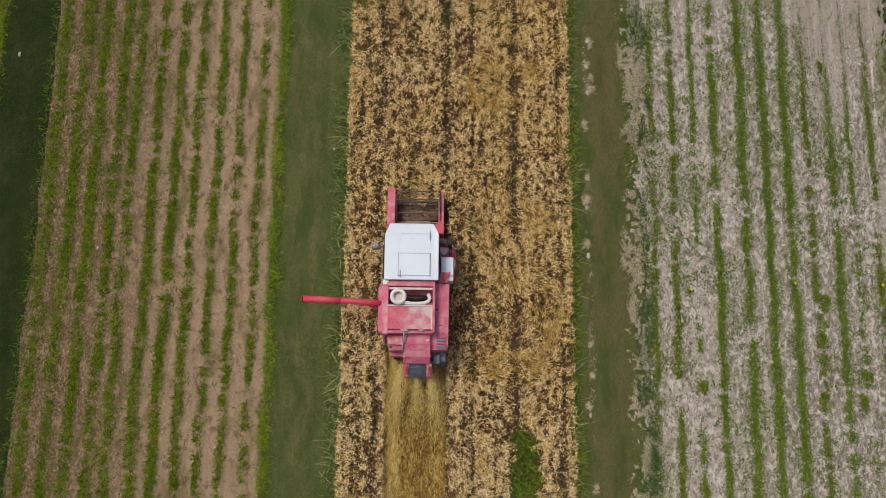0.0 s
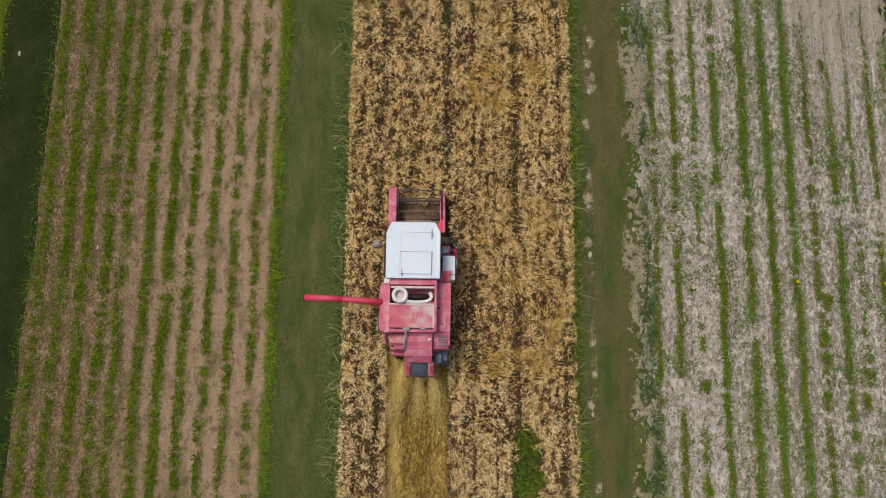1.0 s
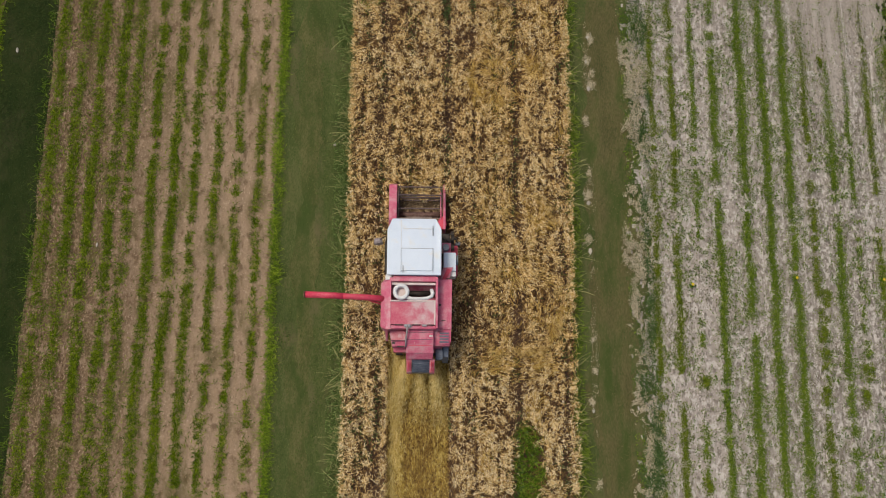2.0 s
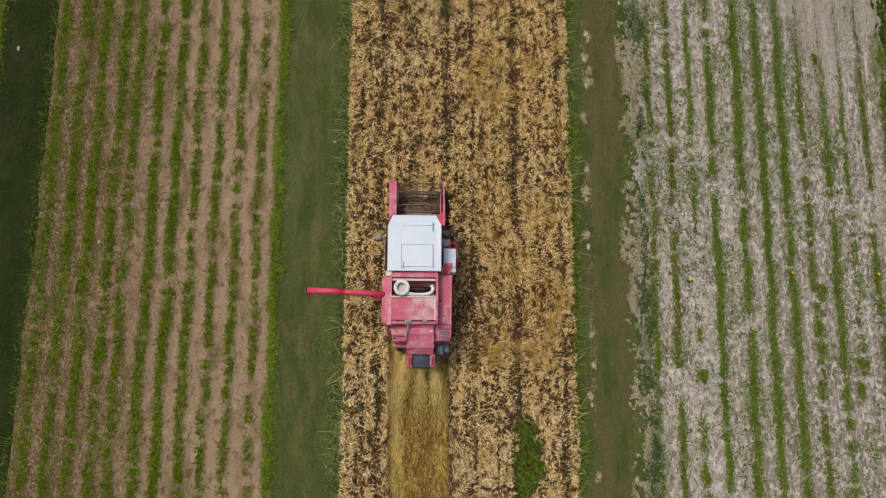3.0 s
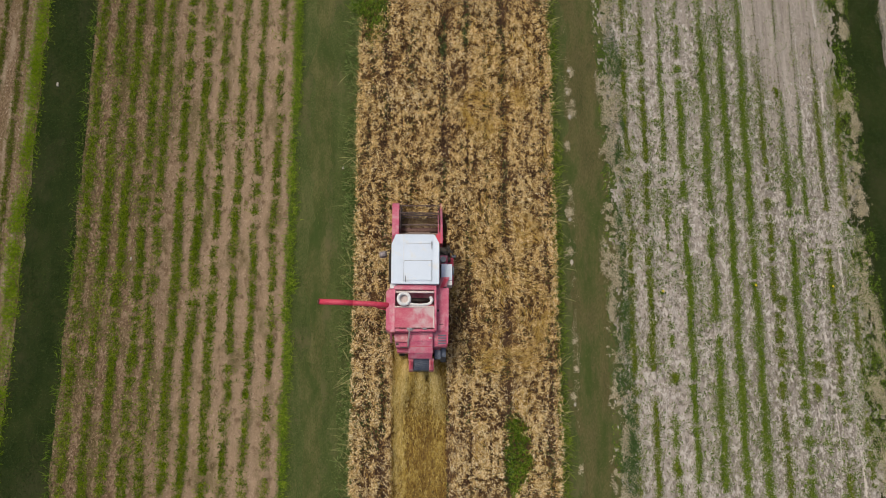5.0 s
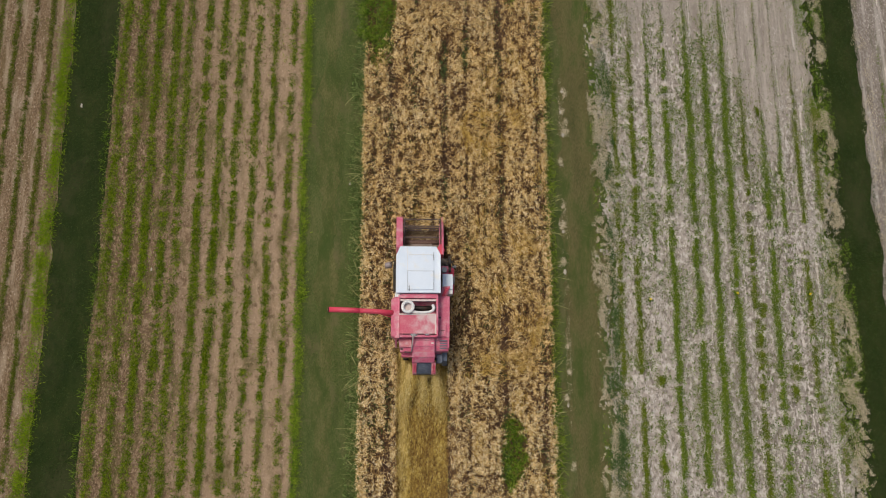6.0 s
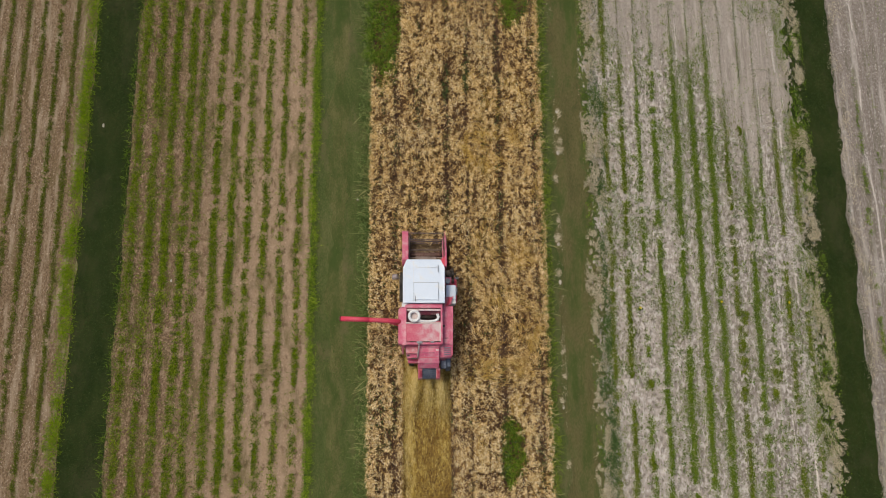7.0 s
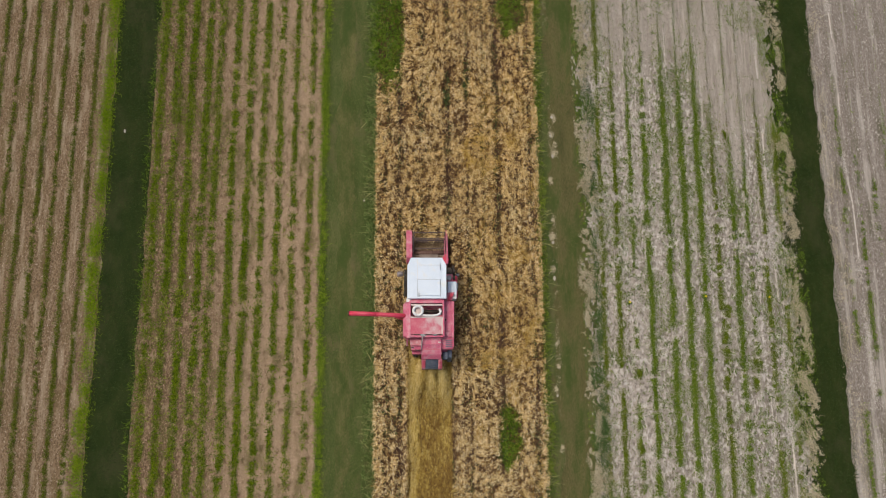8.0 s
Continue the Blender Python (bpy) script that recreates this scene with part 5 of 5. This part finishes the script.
    part("drive_guard", box(0.95, 1.16, 5.95, 7.05, 1.05, 1.50, 0.03), red_bright, h)
    part("drive_guard", box(0.62, 0.92, 6.66, 7.02, 1.35, 1.75, 0.03), red_paint, h)
    part("engine_block", box(0.56, 0.90, 6.98, 7.36, 1.2, 1.66, 0.03), steel_dark, h, "dark oily drive block")
    for cy, cz, r in ((7.18, 1.55, 0.20), (6.86, 1.72, 0.13), (7.42, 1.25, 0.15)):
        pulley = part("pulley", lathe_x([(-0.05, 0.01), (-0.05, r), (-0.01, r - 0.03), (0.01, r - 0.03), (0.05, r), (0.05, 0.01)], 0.98, cy, cz, 28), steel_dark, h)
    part("air_filter", tube([(0.74, 6.82, 1.75), (0.74, 6.82, 1.95)], 0.11, n=16), steel_grey, h)
    part("hydraulic_hose", tube([(0.7, 7.35, 1.6), (0.95, 7.3, 1.72), (1.12, 7.12, 1.66), (1.2, 6.95, 1.45)], 0.022, n=8), rubber, h)
    part("hydraulic_hose", tube([(0.62, 7.2, 1.7), (0.85, 7.05, 1.78), (1.05, 7.18, 1.7), (1.15, 7.3, 1.4)], 0.022, n=8), rubber, h)
    part("lamp", tube([(1.16, 6.98, 1.5), (1.16, 7.08, 1.5)], 0.09, n=16), steel_grey, h)
    part("side_disc", lathe_x([(0.0, 0.01), (0.0, 0.17), (0.03, 0.19), (0.06, 0.17), (0.06, 0.01)], 1.10, 6.42, 1.75, 28), steel_grey, h)

    # feeder and cutting table
    part("feeder", side_plate([(7.0, 0.85), (7.2, 1.35), (8.2, 0.75), (8.2, 0.3)], -0.62, 0.28, 0.02), dust_brown, h, "dusty brown feeder housing")
    table = part("cutting_table", box(-0.98, 0.68, 8.0, 9.0, 0.16, 0.22, 0.01), pan_red, h, "rusty brown cutting table")
    part("table_back", side_plate([(7.88, 0.16), (8.02, 0.16), (8.02, 0.62), (7.92, 0.62)], -0.98, 0.68), pan_red, table)
    part("back_rail", box(-0.97, 0.67, 8.04, 8.09, 0.62, 0.67, 0.01), dust_brown, table, "dusty brown rail along the table")
    part("belt_guard", side_plate([(7.70, 0.35), (9.28, 0.30), (9.30, 0.75), (9.18, 0.98), (7.85, 1.18), (7.66, 0.95)], -1.235, -0.955, 0.03), red_paint, table)
    part("divider", side_plate([(7.55, 0.4), (8.3, 0.2), (9.2, 0.2), (9.45, 0.28), (9.2, 0.62), (8.2, 0.92), (7.6, 0.95)], 0.68, 0.765, 0.02), red_paint, table)
    part("divider_arm", slab([(0.40, 7.72), (0.72, 7.58), (0.80, 7.80), (0.72, 8.10), (0.58, 8.05)], 0.72, 0.90, 0.02), red_bright, table)
    part("feed_auger", tube([(-0.94, 8.28, 0.36), (0.66, 8.28, 0.36)], 0.10, n=20), pan_red, table)
    for s in (-1, 1):
        flight = bmesh.new()
        turns, steps = 2.5, 50
        prev = None
        mid = -0.14
        for k in range(steps + 1):
            a = TAU * turns * k / steps
            x = mid + s * (0.12 + 0.66 * k / steps)
            c = Vector((0, math.cos(a), math.sin(a) * s))
            pair = (flight.verts.new(Vector((x, 8.28, 0.36)) + c * 0.09), flight.verts.new(Vector((x, 8.28, 0.36)) + c * 0.17))
            if prev:
                flight.faces.new((prev[0], prev[1], pair[1], pair[0]))
            prev = pair
        bmesh.ops.solidify(flight, geom=flight.faces[:], thickness=0.008)
        part("auger_flight", flight, pan_red, table)
    part("knife_bar", box(-0.96, 0.68, 9.0, 9.06, 0.15, 0.20, 0.006), steel_grey, table)
    guards = bmesh.new()
    for k in range(20):
        x0 = -0.92 + 0.082 * k
        tube([(x0, 9.04, 0.17), (x0, 9.16, 0.16)], [0.016, 0.004], guards, 6)
    part("knife_guards", guards, steel_dark, table)
    # reel
    ry, rz, rr = 8.78, 0.80, 0.39
    reel = part("reel", tube([(-0.90, ry, rz), (0.64, ry, rz)], 0.032), steel_brown, table, "dark steel pick-up reel")
    for k in range(4):
        a = TAU * (k + 0.03) / 4
        y0, z0 = ry + rr * math.cos(a), rz + rr * math.sin(a)
        bat = part("reel_bat", box(-0.88, 0.62, y0 - 0.022, y0 + 0.022, z0 - 0.018, z0 + 0.018, 0.006), steel_brown, reel)
        for i in range(14):
            x0 = -0.84 + 0.11 * i
            part("tine", tube([(x0, y0, z0), (x0, y0 - 0.03, z0 - 0.16)], 0.006, n=5), steel_brown, reel)
        for x0 in (-0.88, 0.60):
            part("reel_spoke", tube([(x0, ry, rz), (x0, y0, z0)], 0.016, n=8), steel_dark, reel)
    for x0 in (-0.89, 0.61):
        part("reel_hoop", tube([(x0, ry + rr * math.cos(TAU * k / 30), rz + rr * math.sin(TAU * k / 30)) for k in range(31)], 0.014, n=8), steel_brown, reel)
        part("reel_arm", box(x0 - 0.035, x0 + 0.005, 7.95, 8.95, 0.86, 0.93, 0.01), red_paint if x0 > 0 else steel_brown, reel)
    table.location.y += 0.1
    # cut grain on the table
    n = 1500
    x, y = scatter(n, -0.9, 0.62, 8.2, 9.1)
    v, q = blades(x, y, 0.24 + 0.1 * rng.random(n), rng.uniform(0, TAU, n), rng.normal(0.1, 0.3, n), rng.normal(-0.2, 0.3, n), rng.uniform(0.12, 0.35, n), rng.uniform(0.008, 0.022, n))
    cut = mesh_from("cut_grain", v, q, [chaff_brown])
    tagged(cut, "cut grain lying on the harvester's table", "straw", kind="stuff")


harvester()


# ---- small things ----
def stone(x, y, r, seed):
    bm = bmesh.new()
    bmesh.ops.create_icosphere(bm, subdivisions=2, radius=1.0)
    k = random.Random(seed)
    sx, sy, sz = r * k.uniform(0.45, 0.8), r * k.uniform(0.6, 1.3), r * 0.3
    for v in bm.verts:
        bump = 1 + 0.55 * noise.noise(v.co * 1.4 + Vector((seed, 0, 0)))
        v.co = Vector((v.co.x * sx, v.co.y * sy, v.co.z * sz)) * bump
    me = bpy.data.meshes.new("stone")
    bm.to_mesh(me)
    bm.free()
    me.materials.append(stone_mat)
    ob = new("stone", me)
    ob.location = (x, y, r * 0.2)
    tagged(ob, "pale stone lying in a trodden grass lane", "stone", "stones along the lane")


for i, (x, y, r) in enumerate([(6.03, 9.0, 0.10), (6.04, 7.2, 0.11), (5.97, 1.5, 0.08), (6.17, 13.5, 0.10), (6.10, 14.6, 0.08), (6.2, 15.6, 0.09), (-3.30, 11.1, 0.07),
                               (-15.2, 14.6, 0.08), (-11.6, 7.2, 0.07)]):
    stone(x, y, r, 10 + i)


def grass_tuft(x, y, r):
    """A flattened dry tuft: blades that fan out from a few crowns."""
    n = int(1300 * r)
    k = rng.integers(0, 7, n)
    cx, cy = rng.normal(0, r * 0.30, 7), rng.normal(0, r * 0.50, 7)
    v, q = blades(cx[k] + rng.normal(0, r * 0.22, n), cy[k] + rng.normal(0, r * 0.3, n), -0.01, rng.uniform(0, TAU, n), rng.uniform(0.2, 1.1, n), rng.uniform(-0.7, 0.0, n),
                  r * rng.uniform(0.2, 0.5, n), rng.uniform(0.006, 0.014, n), 1, (1.0, 0.5))
    ob = mesh_from("dry_grass_tuft", v, q, [cream_dry])
    ob.location = (x, y, 0)
    tagged(ob, "cream-coloured flattened dry grass tuft on a trodden lane", "grass tuft", "dry tufts along the lane", "stuff")


for x, y, r in [(6.29, 15.6, 0.20), (6.19, 14.7, 0.16), (6.30, 14.1, 0.15), (6.24, 13.6, 0.22), (6.04, 12.3, 0.17), (6.09, 10.1, 0.13), (5.98, 9.3, 0.22), (6.0, 7.6, 0.20), (6.02, 4.0, 0.12),
                (6.06, 2.9, 0.13), (5.94, 1.8, 0.16), (6.12, -1.0, 0.15)]:
    grass_tuft(x, y, r)


def weed_clump(x, y, rx, ry, mat, label, group):
    """A low mound of leaves on short stalks, thinning out to its rim."""
    n = int(2300 * rx * ry) + 90
    k = rng.integers(0, 5, n)
    cx, cy, size = rng.normal(0, 0.34, 5), rng.normal(0, 0.38, 5), rng.uniform(0.25, 0.6, 5)
    u, w = rx * (cx[k] + size[k] * rng.normal(0, 0.75, n)), ry * (cy[k] + size[k] * rng.normal(0, 0.75, n))
    d = np.hypot(u / rx, w / ry)
    top = 0.20 * np.clip(1.1 - d, 0.1, 1) + 0.03
    one = leaves(u, w, top * rng.uniform(0.5, 1.1, n), rng.uniform(0.03, 0.07, n))
    m = n // 5
    two = blades(u[:m], w[:m], -0.01, rng.uniform(0, TAU, m), rng.uniform(0.9, 1.4, m), rng.uniform(0.3, 1.2, m), top[:m] + 0.02, np.full(m, 0.008), 1, (1.0, 0.6))
    v, q = joined(one, two)
    ob = mesh_from("weed_clump", v, q, [mat])
    ob.location = (x, y, 0)
    tagged(ob, label, "weeds", group, "stuff")


for x, y, rx, ry in [(8.31, 16.0, 0.30, 0.5), (8.38, 13.0, 0.20, 0.6), (8.02, 11.8, 0.22, 0.45), (8.05, 8.9, 0.30, 0.55), (8.07, 7.9, 0.20, 0.4), (8.05, 6.6, 0.24, 0.5), (8.14, 5.5, 0.30, 0.55),
                     (8.17, 4.4, 0.22, 0.6), (7.75, 2.2, 0.28, 0.5), (8.12, 0.9, 0.34, 0.6), (8.08, -0.1, 0.42, 0.7), (8.05, -0.9, 0.40, 0.7), (8.03, -1.8, 0.36, 0.6), (8.0, -3.4, 0.3, 0.6)]:
    weed_clump(x, y, rx, ry, leaf_blue, "bluish green weed clump at the border of a pale plot", "weed clumps at the border")
for x, y, rx, ry in [(15.07, 14.7, 0.16, 0.30), (14.59, 5.7, 0.24, 0.35), (14.31, 4.3, 0.26, 0.40), (14.33, 3.55, 0.28, 0.30), (14.26, 2.2, 0.22, 0.40), (9.94, 2.5, 0.26, 0.30), (9.82, -1.0, 0.24, 0.36),
                     (17.8, 14.6, 0.40, 0.40), (15.82, 3.0, 0.26, 0.40), (15.61, 2.0, 0.24, 0.40)]:
    weed_clump(x, y, rx, ry, leaf_light, "low leafy green weed clump between rows in pale soil", "weed clumps in the pale plot")


def flower(x, y, seed):
    f = thing("flower", (x, y, 0), "yellow flower head on a weed in pale soil", "flower", "yellow flowers")
    head = bmesh.new()
    k = random.Random(seed)
    for i in range(11):
        a = TAU * i / 11 + k.uniform(-0.1, 0.1)
        c, s = math.cos(a), math.sin(a)
        vs = [head.verts.new((x + c * d - s * w, y + s * d + c * w, z)) for d, w, z in ((0.008, 0, 0.31), (0.034, 0.013, 0.33), (0.056, 0, 0.32), (0.034, -0.013, 0.33))]
        head.faces.new(vs)
    part("petals", head, petal_mat, f)
    part("stem", tube([(x, y, -0.01), (x + 0.01, y, 0.15), (x, y, 0.315)], 0.008, n=6), leaf_weed, f)
    lv, lq = leaves(x + rng.normal(0, 0.08, 14), y + rng.normal(0, 0.08, 14), rng.uniform(0.03, 0.2, 14), rng.uniform(0.06, 0.11, 14))
    ob = mesh_from("foliage", lv - np.array([x, y, 0]), lq, [leaf_weed])
    ob.parent = f


for i, (x, y) in enumerate([(13.42, 6.24), (16.59, 6.22), (9.63, 5.96)]):
    flower(x, y, 40 + i)
